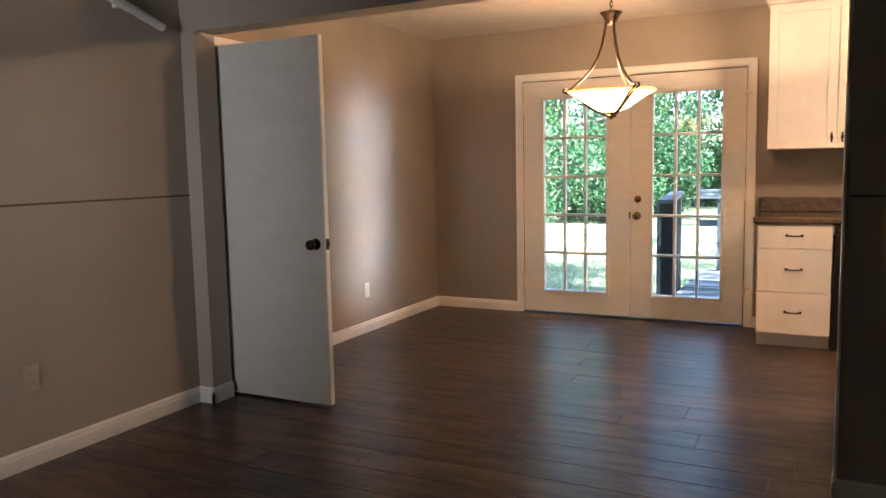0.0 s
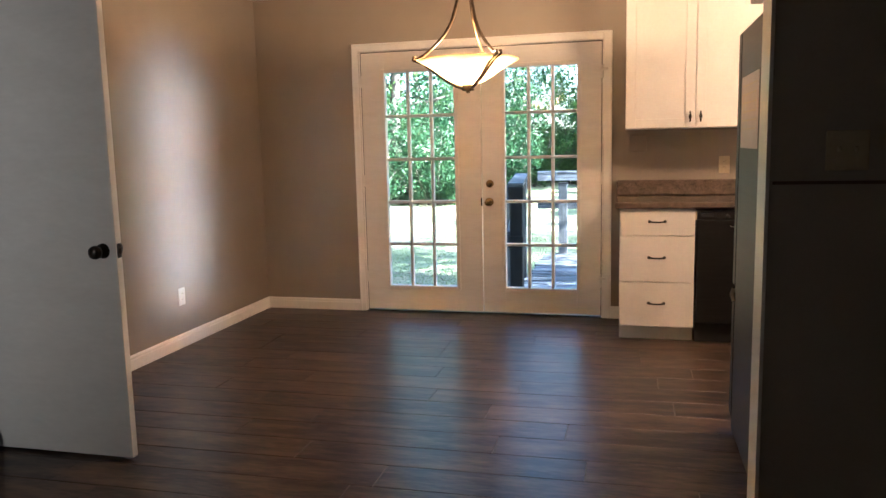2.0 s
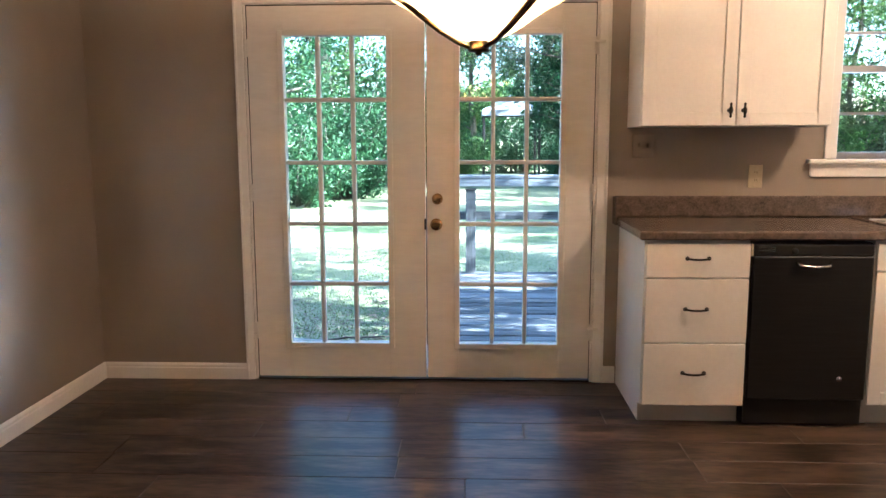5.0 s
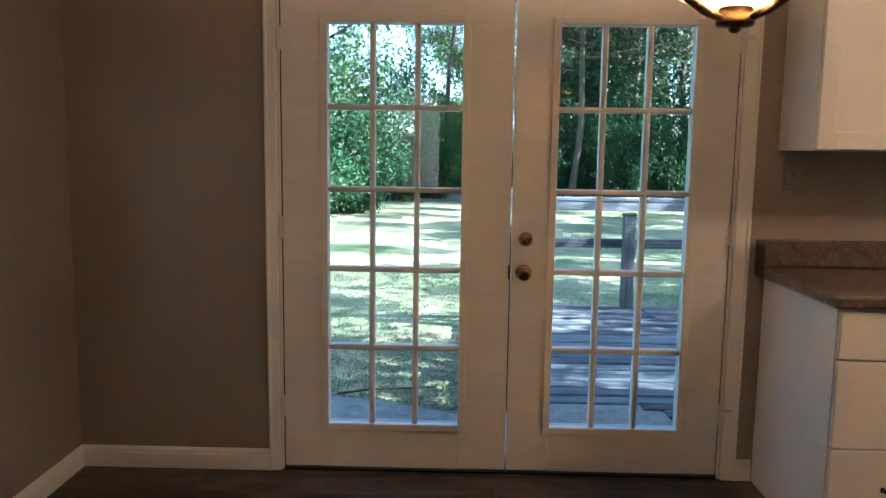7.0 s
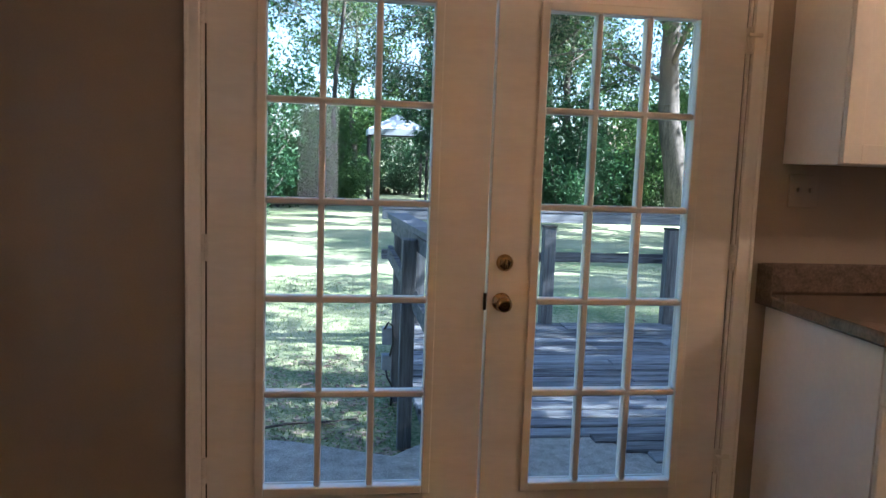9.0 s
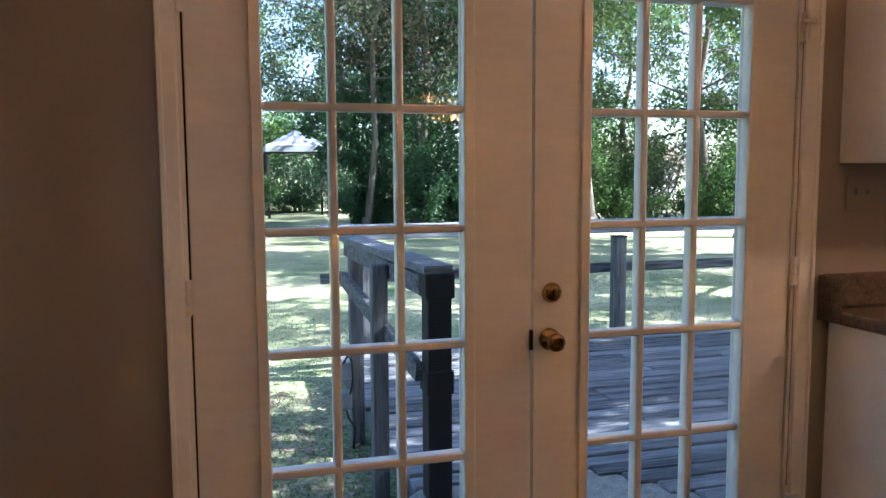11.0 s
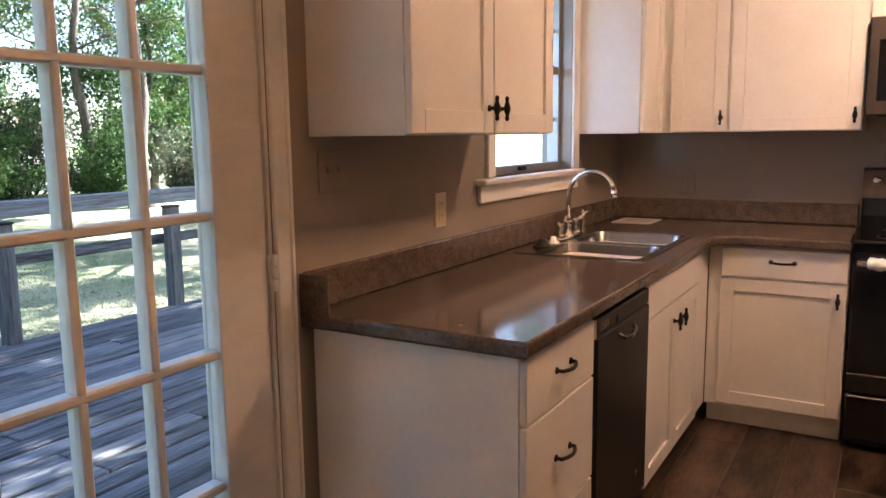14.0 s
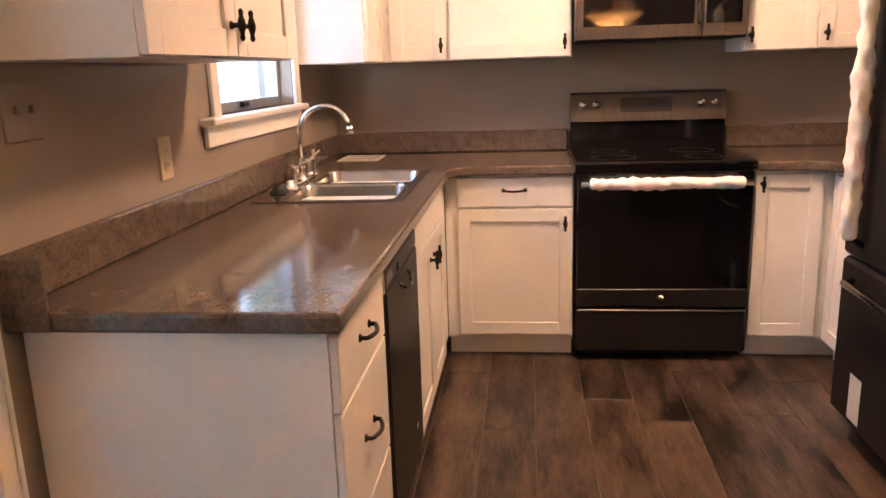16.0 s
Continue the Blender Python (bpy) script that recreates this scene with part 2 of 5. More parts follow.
def box(bm, x0, x1, y0, y1, z0, z1, bev=0.0):
    if bev <= 0:
        v = [bm.verts.new((x, y, z)) for z in (z0, z1) for y in (y0, y1) for x in (x0, x1)]
        for f in ((0, 2, 3, 1), (4, 5, 7, 6), (0, 1, 5, 4), (2, 6, 7, 3), (0, 4, 6, 2), (1, 3, 7, 5)):
            bm.faces.new([v[i] for i in f])
        return
    vs = []
    for x, sx in ((x0, 1), (x1, -1)):
        for y, sy in ((y0, 1), (y1, -1)):
            for z, sz in ((z0, 1), (z1, -1)):
                vs += [bm.verts.new((x + sx * bev, y + sy * bev, z)), bm.verts.new((x + sx * bev, y, z + sz * bev)), bm.verts.new((x, y + sy * bev, z + sz * bev))]
    bmesh.ops.convex_hull(bm, input=vs)


def ring(bm, c, axis, r, n, r2=None):
    axis = Vector(axis).normalized()
    a = axis.orthogonal().normalized()
    b = axis.cross(a)
    return [bm.verts.new(Vector(c) + a * (r * math.cos(2 * math.pi * i / n)) + b * ((r2 or r) * math.sin(2 * math.pi * i / n))) for i in range(n)]


def bridge(bm, r0, r1):
    n = len(r0)
    for i in range(n):
        bm.faces.new((r0[i], r0[(i + 1) % n], r1[(i + 1) % n], r1[i]))


def cyl(bm, p0, p1, r0, r1=None, n=14, caps=True):
    d = Vector(p1) - Vector(p0)
    a, b = ring(bm, p0, d, r0, n), ring(bm, p1, d, r0 if r1 is None else r1, n)
    bridge(bm, a, b)
    if caps:
        bm.faces.new(a[::-1]), bm.faces.new(b)


def tube(bm, pts, r, n=8, taper=None):
    """A round bar along points; taper: the radius at the far end."""
    pts = [Vector(p) for p in pts]
    up = None
    rings = []
    for i, p in enumerate(pts):
        d = (pts[min(i + 1, len(pts) - 1)] - pts[max(i - 1, 0)]).normalized()
        if up is None:
            up = d.orthogonal().normalized()
        up = (up - d * up.dot(d)).normalized()
        side = d.cross(up)
        rad = r if taper is None else r + (taper - r) * i / (len(pts) - 1)
        rings.append([bm.verts.new(p + up * (rad * math.cos(2 * math.pi * k / n)) + side * (rad * math.sin(2 * math.pi * k / n))) for k in range(n)])
    for a, b in zip(rings, rings[1:]):
        bridge(bm, a, b)
    bm.faces.new(rings[0][::-1]), bm.faces.new(rings[-1])


def lathe(bm, c, axis, prof, n=20):
    """prof: pairs of distance along the axis and radius."""
    axis = Vector(axis).normalized()
    rings = [ring(bm, Vector(c) + axis * h, axis, max(r, 0.0004), n) for h, r in prof]
    for a, b in zip(rings, rings[1:]):
        bridge(bm, a, b)
    bm.faces.new(rings[0][::-1]), bm.faces.new(rings[-1])


def arc(p0, p1, bulge, steps=8):
    """Points on a bowed line from p0 to p1, bulge being the way out at its middle."""
    p0, p1, bulge = Vector(p0), Vector(p1), Vector(bulge)
    return [p0.lerp(p1, i / steps) + bulge * math.sin(math.pi * i / steps) for i in range(steps + 1)]


def mesh_of(bm, name, material, smooth=False):
    bmesh.ops.recalc_face_normals(bm, faces=bm.faces)
    me = bpy.data.meshes.new(name)
    bm.to_mesh(me)
    bm.free()
    me.materials.append(material)
    if smooth:
        for p in me.polygons:
            p.use_smooth = True
    return me


def part(name, bm, material, parent=None, label="", smooth=False):
    ob = new(name, mesh_of(bm, name, material, smooth))
    if parent is not None:
        ob.parent = parent
        ob.matrix_parent_inverse = Matrix.Translation(-parent.location)
    if label:
        tagged(ob, label)
    return ob


def thing(name, at, label, category, group="", kind=""):
    e = new(name)
    e.location = at
    e.empty_display_size = 0.1
    return tagged(e, label, category, group, kind)


def solid(name, boxes, material, label, category, kind="structure", bev=0.0):
    bm = bmesh.new()
    for b in boxes:
        box(bm, *b, bev)
    return tagged(part(name, bm, material), label, category, "", kind)


class Face:
    """A front plane: u runs to the right as one faces it, w out of it towards the viewer, v up."""

    def __init__(self, origin, u, w):
        self.o, self.u, self.w = Vector(origin), Vector(u), Vector(w)

    def p(self, u, w, v):
        return self.o + self.u * u + self.w * w + Vector((0, 0, v))

    def box(self, bm, u0, u1, w0, w1, v0, v1, bev=0.0):
        a, b = self.p(u0, w0, v0), self.p(u1, w1, v1)
        box(bm, min(a.x, b.x), max(a.x, b.x), min(a.y, b.y), max(a.y, b.y), v0, v1, bev)


# ---- the rooms ----
H = 2.46
WT = 0.15
OP0, OP1, OPH = 0.862, 2.716, 2.035
WX0, WX1, WZ0, WZ1 = 3.95, 4.785, 1.215, 2.12
XR = 5.54
YN, YS = -3.03, -3.18
solid("wall_north", [(-0.2, OP0, 0, WT, -0.02, H), (OP1, WX0, 0, WT, -0.02, H), (WX1, XR + 0.15, 0, WT, -0.02, H), (OP0, OP1, 0, WT, OPH, H), (WX0, WX1, 0, WT, -0.02, WZ0), (WX0, WX1, 0, WT, WZ1, H)], M_WALL, "greige painted wall around the french doors", "wall")
solid("wall_west", [(-0.12, 0, -2.10, 0, -0.02, H), (-0.12, 0, YN, -2.86, -0.02, H), (-0.12, 0, -2.86, -2.10, 2.05, H)], M_WALL, "greige painted dining room wall", "wall")
solid("closet_walls", [(-1.3, -1.2, YN, -1.9, -0.02, H), (-1.2, -0.12, -1.9, -1.8, -0.02, H), (-1.2, -0.12, YN - 0.1, YN, -0.02, H)], M_WALL, "plain painted walls behind the open door", "wall")
# the opening south of the partition is made up for the wall patch lamp
solid("wall_east", [(XR, XR + 0.15, -5.40, 0, -0.02, H), (XR, XR + 0.15, -8.3, -6.15, -0.02, H), (XR, XR + 0.15, -6.15, -5.40, -0.02, 0.22), (XR, XR + 0.15, -6.15, -5.40, 2.0, H)], M_WALL, "greige painted kitchen wall behind the range", "wall")
solid("wall_divider", [(3.332, XR, YS, YN, -0.02, H)], M_PANEL, "painted partition wall with a horizontal panel seam", "wall")
solid("wall_stub", [(0.09, 0.192, YS, YN, -0.02, H)], M_PANEL, "short painted wall return beside the open door", "wall")
solid("header", [(0.192, 3.332, YS, YN, 2.062, H)], M_PANEL, "painted header beam over the wide opening", "beam")
solid("wall_west_living", [(-0.06, 0.09, -8.3, YN - 0.01, -0.02, H)], M_PANEL, "painted panel wall of the living room", "wall")
# the opening in this unseen wall is made up for the rear fill lamp
solid("wall_south", [(-0.06, 0.2, -8.45, -8.3, -0.02, H), (1.2, XR + 0.15, -8.45, -8.3, -0.02, H), (0.2, 1.2, -8.45, -8.3, -0.02, 0.7), (0.2, 1.2, -8.45, -8.3, 2.2, H)], M_PANEL, "plain painted wall behind the walk", "wall")
# unseen panels added to shut sky light out of the two lamp openings
solid("lamp_backing", [(0.19, 1.21, -8.435, -8.425, 0.69, 2.21)], M_TRIM, "unseen white panel added to keep sky out behind the rear fill lamp", "blind")
solid("lamp_backing", [(XR + 0.135, XR + 0.145, -6.16, -5.39, 0.21, 2.01)], M_TRIM, "unseen white panel added to keep sky out behind the patch lamp", "blind")
# light blocker added between the rear fill lamp and the partition
solid("wall_shield", [(1.34, 1.46, -8.3, -6.3, -0.02, H)], M_PANEL, "unseen plain wall added to keep fill light off the partition", "wall")
solid("ceiling", [(-1.3, XR + 0.15, -8.45, WT, H, H + 0.12)], M_CEIL, "textured off-white ceiling", "ceiling")
solid("trim_partition", [(3.320, 3.331, YS - 0.004, YN + 0.004, 0, 2.062)], M_TRIM, "cream painted end board of the partition wall", "trim")
# dark seams of the panelling
bm = bmesh.new()
box(bm, 3.340, XR, YS - 0.004, YS + 0.001, 1.166, 1.176)
part("panel_seam", bm, M_SUB, bpy.data.objects["wall_divider"], "dark horizontal joint between wall panels")
bm = bmesh.new()
box(bm, 0.089, 0.094, -8.3, YS, 1.174, 1.184)
part("panel_seam", bm, M_SUB, bpy.data.objects["wall_west_living"], "dark horizontal joint between wall panels")
bm = bmesh.new()
tube(bm, [(0.118, -3.33, 2.067), (0.118, -4.30, 2.362)], 0.024, 10)
box(bm, 0.089, 0.118, -3.62, -3.59, 2.12, 2.17)
tagged(part("wall_rail", bm, M_TRIM), "cream painted sloping wooden rail on the panel wall", "rail", "", "structure")


def baseboard(name, runs, label="white painted baseboard with a moulded top"):
    """runs: (x0, y0, x1, y1, nx, ny), the way out of the wall last."""
    bm = bmesh.new()
    prof = [(0.0, 0.0), (0.016, 0.0), (0.016, 0.062), (0.012, 0.068), (0.012, 0.078), (0.005, 0.090), (0.0, 0.090)]
    for x0, y0, x1, y1, nx, ny in runs:
        a = [bm.verts.new((x0 + nx * d, y0 + ny * d, z)) for d, z in prof]
        b = [bm.verts.new((x1 + nx * d, y1 + ny * d, z)) for d, z in prof]
        for i in range(len(prof) - 1):
            bm.faces.new((a[i], b[i], b[i + 1], a[i + 1]))
        bm.faces.new(a), bm.faces.new(b[::-1])
    return tagged(part(name, bm, M_TRIM), label, "baseboard", "", "structure")


baseboard("baseboard_north", [(0.0, 0, 0.813, 0, 0, -1), (2.775, 0, 2.842, 0, 0, -1)])
baseboard("baseboard_west", [(0, 0, 0, -2.04, 1, 0)])
baseboard("baseboard_stub", [(0.075, YS, 0.208, YS, 0, -1), (0.192, YS - 0.016, 0.192, YN, 1, 0)])
baseboard("baseboard_living", [(0.09, -8.3, 0.09, YS, 1, 0)])
baseboard("baseboard_divider", [(3.316, YS, XR, YS, 0, -1), (3.332, YS - 0.016, 3.332, YN, -1, 0)])


# ---- french doors ----
def casing(name, x0, x1, z1, w, y, label, wl):
    bm = bmesh.new()
    box(bm, x0 - wl, x0, y - 0.018, y, 0.0, z1 + w, 0.004)
    box(bm, x1, x1 + w, y - 0.018, y, 0.0, z1 + w, 0.004)
    box(bm, x0, x1, y - 0.018, y, z1, z1 + w, 0.004)
    box(bm, x0 - wl, x0 - wl + 0.014, y - 0.025, y - 0.017, 0.0, z1 + w, 0.003)
    box(bm, x1 + w - 0.014, x1 + w, y - 0.025, y - 0.017, 0.0, z1 + w, 0.003)
    box(bm, x0 - wl, x1 + w, y - 0.025, y - 0.017, z1 + w - 0.014, z1 + w, 0.003)
    return tagged(part(name, bm, M_TRIM), label, "door casing", "", "structure")


casing("trim_french_door", OP0, OP1, OPH - 0.012, 0.060, 0.0, "off-white door casing around the french doors", 0.048)
solid("door_jamb", [(OP0 - 0.001, OP0 + 0.010, 0.001, WT + 0.01, 0, OPH), (OP1 - 0.010, OP1 + 0.001, 0.001, WT + 0.01, 0, OPH), (OP0 + 0.010, OP1 - 0.010, 0.001, WT + 0.01, OPH - 0.014, OPH + 0.001)], M_TRIM, "off-white painted jamb of the french doors", "door jamb")
solid("weather_seal", [(0.8725, 0.8775, 0.012, 0.05, 0.01, 2.020), (2.7015, 2.7055, 0.012, 0.05, 0.01, 2.020), (0.8780, 2.7010, 0.012, 0.05, 2.0145, 2.0205)], M_GAP, "dark rubber seal round the door leaves", "door seal")
solid("threshold", [(OP0 + 0.010, OP1 - 0.010, 0.0, WT + 0.04, -0.015, 0.008)], M_BRONZE, "low dark metal door threshold", "threshold")


def french_leaf(name, x0, x1, g0, g1, label):
    """A leaf with three by five panes of glass between muntins."""
    z0, z1, y0, y1 = 0.016, 2.014, 0.006, 0.048
    gz0, gz1 = 0.210, 1.860
    th = thing(name, (x0, 0.02, z0), label, "door", "", "structure")
    bm = bmesh.new()
    box(bm, x0, g0 - 0.004, y0, y1, z0, z1, 0.002)
    box(bm, g1 + 0.004, x1, y0, y1, z0, z1, 0.002)
    box(bm, g0 - 0.004, g1 + 0.004, y0, y1, z0, gz0 - 0.004)
    box(bm, g0 - 0.004, g1 + 0.004, y0, y1, gz1 + 0.004, z1)
    part("door_panel", bm, M_DOOR, th)
    bm = bmesh.new()
    w = 0.030
    for s in (y0 - 0.010, y1 - 0.002):
        box(bm, g0 - w, g0, s, s + 0.012, gz0 - w, gz1 + w, 0.003)
        box(bm, g1, g1 + w, s, s + 0.012, gz0 - w, gz1 + w, 0.003)
        box(bm, g0, g1, s, s + 0.012, gz0 - w, gz0, 0.003)
        box(bm, g0, g1, s, s + 0.012, gz1, gz1 + w, 0.003)
    part("lite_frame", bm, M_DOOR, th, "raised frame around the glazing")
    pw, ph = (g1 - g0) / 3, (gz1 - gz0) / 5
    m = 0.011
    for i in (1, 2):
        bm = bmesh.new()
        box(bm, g0 + i * pw - m, g0 + i * pw + m, y0 - 0.002, y1 + 0.002, gz0, gz1, 0.005)
        part("muntin", bm, M_DOOR, th)
    for k in (1, 2, 3, 4):
        bm = bmesh.new()
        box(bm, g0, g1, y0 - 0.003, y1 + 0.003, gz0 + k * ph - m, gz0 + k * ph + m, 0.005)
        part("muntin", bm, M_DOOR, th)
    pane = None
    for i in range(3):
        for k in range(5):
            if pane is None:
                bm = bmesh.new()
                quad(bm, ((0, 0, 0), (pw, 0, 0), (pw, 0, ph), (0, 0, ph)))
                pane = mesh_of(bm, "pane", M_GLASS)
            p = new("pane", pane)
            p.parent = th
            p.matrix_parent_inverse = Matrix.Translation(-th.location)
            p.location = (g0 + i * pw, 0.027, gz0 + k * ph)
            p.visible_shadow = False
    return th


leaf_w = french_leaf("door_1", 0.878, 1.812, 1.065, 1.609, "off-white closed french door leaf with fifteen panes")
leaf_e = french_leaf("door_2", 1.820, 2.701, 1.995, 2.527, "off-white closed french door leaf with fifteen panes and brass locks")


def hinge(parent, x, z):
    bm = bmesh.new()
    box(bm, x - 0.012, x + 0.012, -0.004, 0.004, z - 0.045, z + 0.045, 0.001)
    for k in range(3):
        cyl(bm, (x, -0.008, z - 0.047 + k * 0.032), (x, -0.008, z - 0.018 + k * 0.032), 0.008, n=10)
    part("hinge", bm, M_DOOR, parent, "painted-over door hinge")


for z in (0.28, 1.04, 1.80):
    hinge(leaf_w, 0.868, z)
    hinge(leaf_e, 2.710, z)


def knob(parent, x, z, lock):
    bm = bmesh.new()
    if lock:
        lathe(bm, (x, 0.006, z), (0, -1, 0), [(0, 0.030), (0.006, 0.030), (0.012, 0.026), (0.020, 0.023), (0.024, 0.016), (0.024, 0.001)], 20)
        box(bm, x - 0.004, x + 0.004, -0.032, -0.014, z - 0.014, z + 0.014, 0.002)
        part("deadbolt", bm, M_BRASS, parent, "polished brass deadbolt thumb turn", True)
    else:
        lathe(bm, (x, 0.006, z), (0, -1, 0), [(0, 0.033), (0.005, 0.033), (0.011, 0.026), (0.016, 0.013), (0.030, 0.012), (0.036, 0.022), (0.048, 0.028), (0.060, 0.026), (0.066, 0.016), (0.064, 0.008), (0.066, 0.001)], 22)
        part("door_knob", bm, M_BRASS, parent, "polished brass door knob", True)


knob(leaf_e, 1.876, 1.006, True)
knob(leaf_e, 1.870, 0.868, False)
bm = bmesh.new()
box(bm, 1.806, 1.816, -0.004, 0.006, 0.84, 0.90, 0.001)
part("strike_plate", bm, M_BRONZE, leaf_w, "dark latch plate on the meeting edge")
bm = bmesh.new()
box(bm, 2.690, 2.745, -0.030, -0.016, 0.296, 0.310, 0.003)
cyl(bm, (2.712, -0.023, 0.250), (2.712, -0.023, 0.345), 0.006, n=8)
part("hinge_stop", bm, M_DOOR, leaf_e, "painted hinge-pin door stop")
bm = bmesh.new()
box(bm, 2.690, 2.745, -0.030, -0.016, 1.810, 1.824, 0.003)
cyl(bm, (2.712, -0.023, 1.760), (2.712, -0.023, 1.850), 0.006, n=8)
part("hinge_stop", bm, M_DOOR, leaf_e, "painted hinge-pin door stop")

# the open slab door on the west side
slab = thing("door_3", (0.06, -2.975, 0.01), "flat white interior door standing open by the wall", "door", "", "structure")
bm = bmesh.new()
box(bm, 0.062, 0.868, -2.995, -2.960, 0.012, 2.010, 0.002)
part("door_panel", bm, M_SLAB, slab)
bm = bmesh.new()
lathe(bm, (0.805, -2.995, 0.905), (0, -1, 0), [(0, 0.032), (0.006, 0.031), (0.012, 0.014), (0.030, 0.012), (0.036, 0.024), (0.048, 0.029), (0.060, 0.026), (0.067, 0.012), (0.068, 0.001)], 20)
part("door_knob", bm, M_BRONZE, slab, "dark bronze round door knob", True)
bm = bmesh.new()
lathe(bm, (0.805, -2.960, 0.905), (0, 1, 0), [(0, 0.032), (0.006, 0.031), (0.012, 0.014), (0.030, 0.012), (0.036, 0.024), (0.048, 0.029), (0.060, 0.026), (0.067, 0.012), (0.068, 0.001)], 20)
part("door_knob", bm, M_BRONZE, slab, "dark bronze round door knob", True)
bm = bmesh.new()
box(bm, 0.866, 0.8705, -2.990, -2.965, 0.875, 0.935, 0.001)
box(bm, 0.870, 0.880, -2.984, -2.971, 0.893, 0.917, 0.002)
part("latch_plate", bm, M_BRONZE, slab, "bronze latch plate on the door edge")
solid("trim_side_door", [(-0.121, 0.001, -2.860, -2.845, 0, 2.05), (-0.121, 0.001, -2.115, -2.100, 0, 2.05), (-0.121, 0.001, -2.845, -2.115, 2.035, 2.05), (0, 0.014, -2.10, -2.045, 0, 2.10), (0, 0.014, -2.845, -2.10, 2.05, 2.10)], M_TRIM, "off-white frame of the side doorway", "door frame")


# ---- kitchen cabinets ----
def pull(face, parent, u, v, w, half=0.048):
    """A dark arched drawer pull."""
    bm = bmesh.new()
    tube(bm, [face.p(u - half, w, v), face.p(u - half, w + 0.016, v)] + [face.p(u - half + 2 * half * i / 8, w + 0.016 + 0.012 * math.sin(math.pi * i / 8), v - 0.002 * math.sin(math.pi * i / 8)) for i in range(1, 8)] + [face.p(u + half, w + 0.016, v), face.p(u + half, w, v)], 0.0052, 8)
    for s in (-half, half):
        cyl(bm, face.p(u + s, w, v), face.p(u + s, w + 0.004, v), 0.010, 0.008, 12)
    part("handle", bm, M_BRONZE, parent, "dark bronze arched pull", True)


def spindle(face, parent, u, v, w):
    """A dark upright spindle knob."""
    bm = bmesh.new()
    lathe(bm, face.p(u, w, v), face.w, [(0, 0.010), (0.004, 0.009), (0.006, 0.006), (0.024, 0.006)], 10)
    lathe(bm, face.p(u, w + 0.026, v - 0.036), (0, 0, 1), [(0, 0.003), (0.006, 0.0065), (0.016, 0.005), (0.026, 0.0085), (0.036, 0.0105), (0.046, 0.0085), (0.056, 0.005), (0.066, 0.0065), (0.072, 0.003)], 10)
    part("handle", bm, M_BRONZE, parent, "dark bronze spindle knob", True)


def shaker(face, parent, u0, u1, v0, v1, w0, knob_at=None, rail=0.058):
    bm = bmesh.new()
    d = 0.019
    face.box(bm, u0, u0 + rail, w0, w0 + d, v0, v1, 0.0018)
    face.box(bm, u1 - rail, u1, w0, w0 + d, v0, v1, 0.0018)
    face.box(bm, u0 + rail, u1 - rail, w0, w0 + d - 0.0004, v0, v0 + rail, 0.0018)
    face.box(bm, u0 + rail, u1 - rail, w0, w0 + d - 0.0004, v1 - rail, v1, 0.0018)
    face.box(bm, u0 + rail - 0.002, u1 - rail + 0.002, w0, w0 + d - 0.009, v0 + rail - 0.002, v1 - rail + 0.002)
    door = part("door", bm, M_CAB, parent)
    if knob_at:
        spindle(face, door, knob_at[0], knob_at[1], w0 + d)
    return door


def drawer(face, parent, u0, u1, v0, v1, w0, with_pull=True):
    bm = bmesh.new()
    face.box(bm, u0, u1, w0, w0 + 0.019, v0, v1, 0.003)
    d = part("drawer_front", bm, M_CAB, parent)
    if with_pull:
        pull(face, d, (u0 + u1) / 2, (v0 + v1) / 2 + 0.01, w0 + 0.019)
    return d


def base_body(face, th, u0, u1, depth, top=0.872):
    bm = bmesh.new()
    face.box(bm, u0, u1, -depth, 0, 0.098, top)
    part("body", bm, M_CAB, th)
    bm = bmesh.new()
    face.box(bm, u0 + 0.002, u1 - 0.002, -depth, -0.055, 0.0, 0.098)
    part("toe_kick", bm, M_CAB, th, "recessed pale toe kick")


NF = Face((0, -0.625, 0), (1, 0, 0), (0, -1, 0))
EF = Face((4.950, -0.018, 0), (0, -1, 0), (-1, 0, 0))
SF = Face((0, -2.325, 0), (-1, 0, 0), (0, 1, 0))

c = thing("drawer_cabinet", (3.08, -0.3, 0), "white three-drawer base cabinet with bronze pulls", "cabinet")
base_body(NF, c, 2.845, 3.314, 0.610)
for v0, v1 in ((0.100, 0.392), (0.397, 0.694), (0.699, 0.858)):
    drawer(NF, c, 2.849, 3.312, v0, v1, 0.0)

c = thing("sink_cabinet", (4.3, -0.3, 0), "white sink base cabinet with two panelled doors", "cabinet")
base_body(NF, c, 3.862, 4.945, 0.610)
drawer(NF, c, 3.872, 4.690, 0.735, 0.858, 0.0, False)
shaker(NF, c, 3.872, 4.278, 0.112, 0.728, 0.0, (4.235, 0.655))
shaker(NF, c, 4.284, 4.690, 0.112, 0.728, 0.0, (4.327, 0.655))

c = thing("corner_cabinet", (5.25, -0.9, 0), "white base cabinet with one drawer and panelled door", "cabinet")
base_body(EF, c, 0.611, 1.192, 0.585)
drawer(EF, c, 0.668, 1.186, 0.725, 0.858, 0.0)
shaker(EF, c, 0.668, 1.186, 0.118, 0.715, 0.0, (1.155, 0.650))

c = thing("range_side_cabinet", (5.25, -2.1, 0), "white narrow base cabinet beside the range", "cabinet")
base_body(EF, c, 1.968, 2.925, 0.585)
shaker(EF, c, 1.974, 2.262, 0.118, 0.855, 0.0, (2.000, 0.815))

c = thing("blind_cabinet", (4.6, -2.6, 0), "white base cabinet next to the refrigerator", "cabinet")
base_body(SF, c, -4.945, -4.315, 0.600)
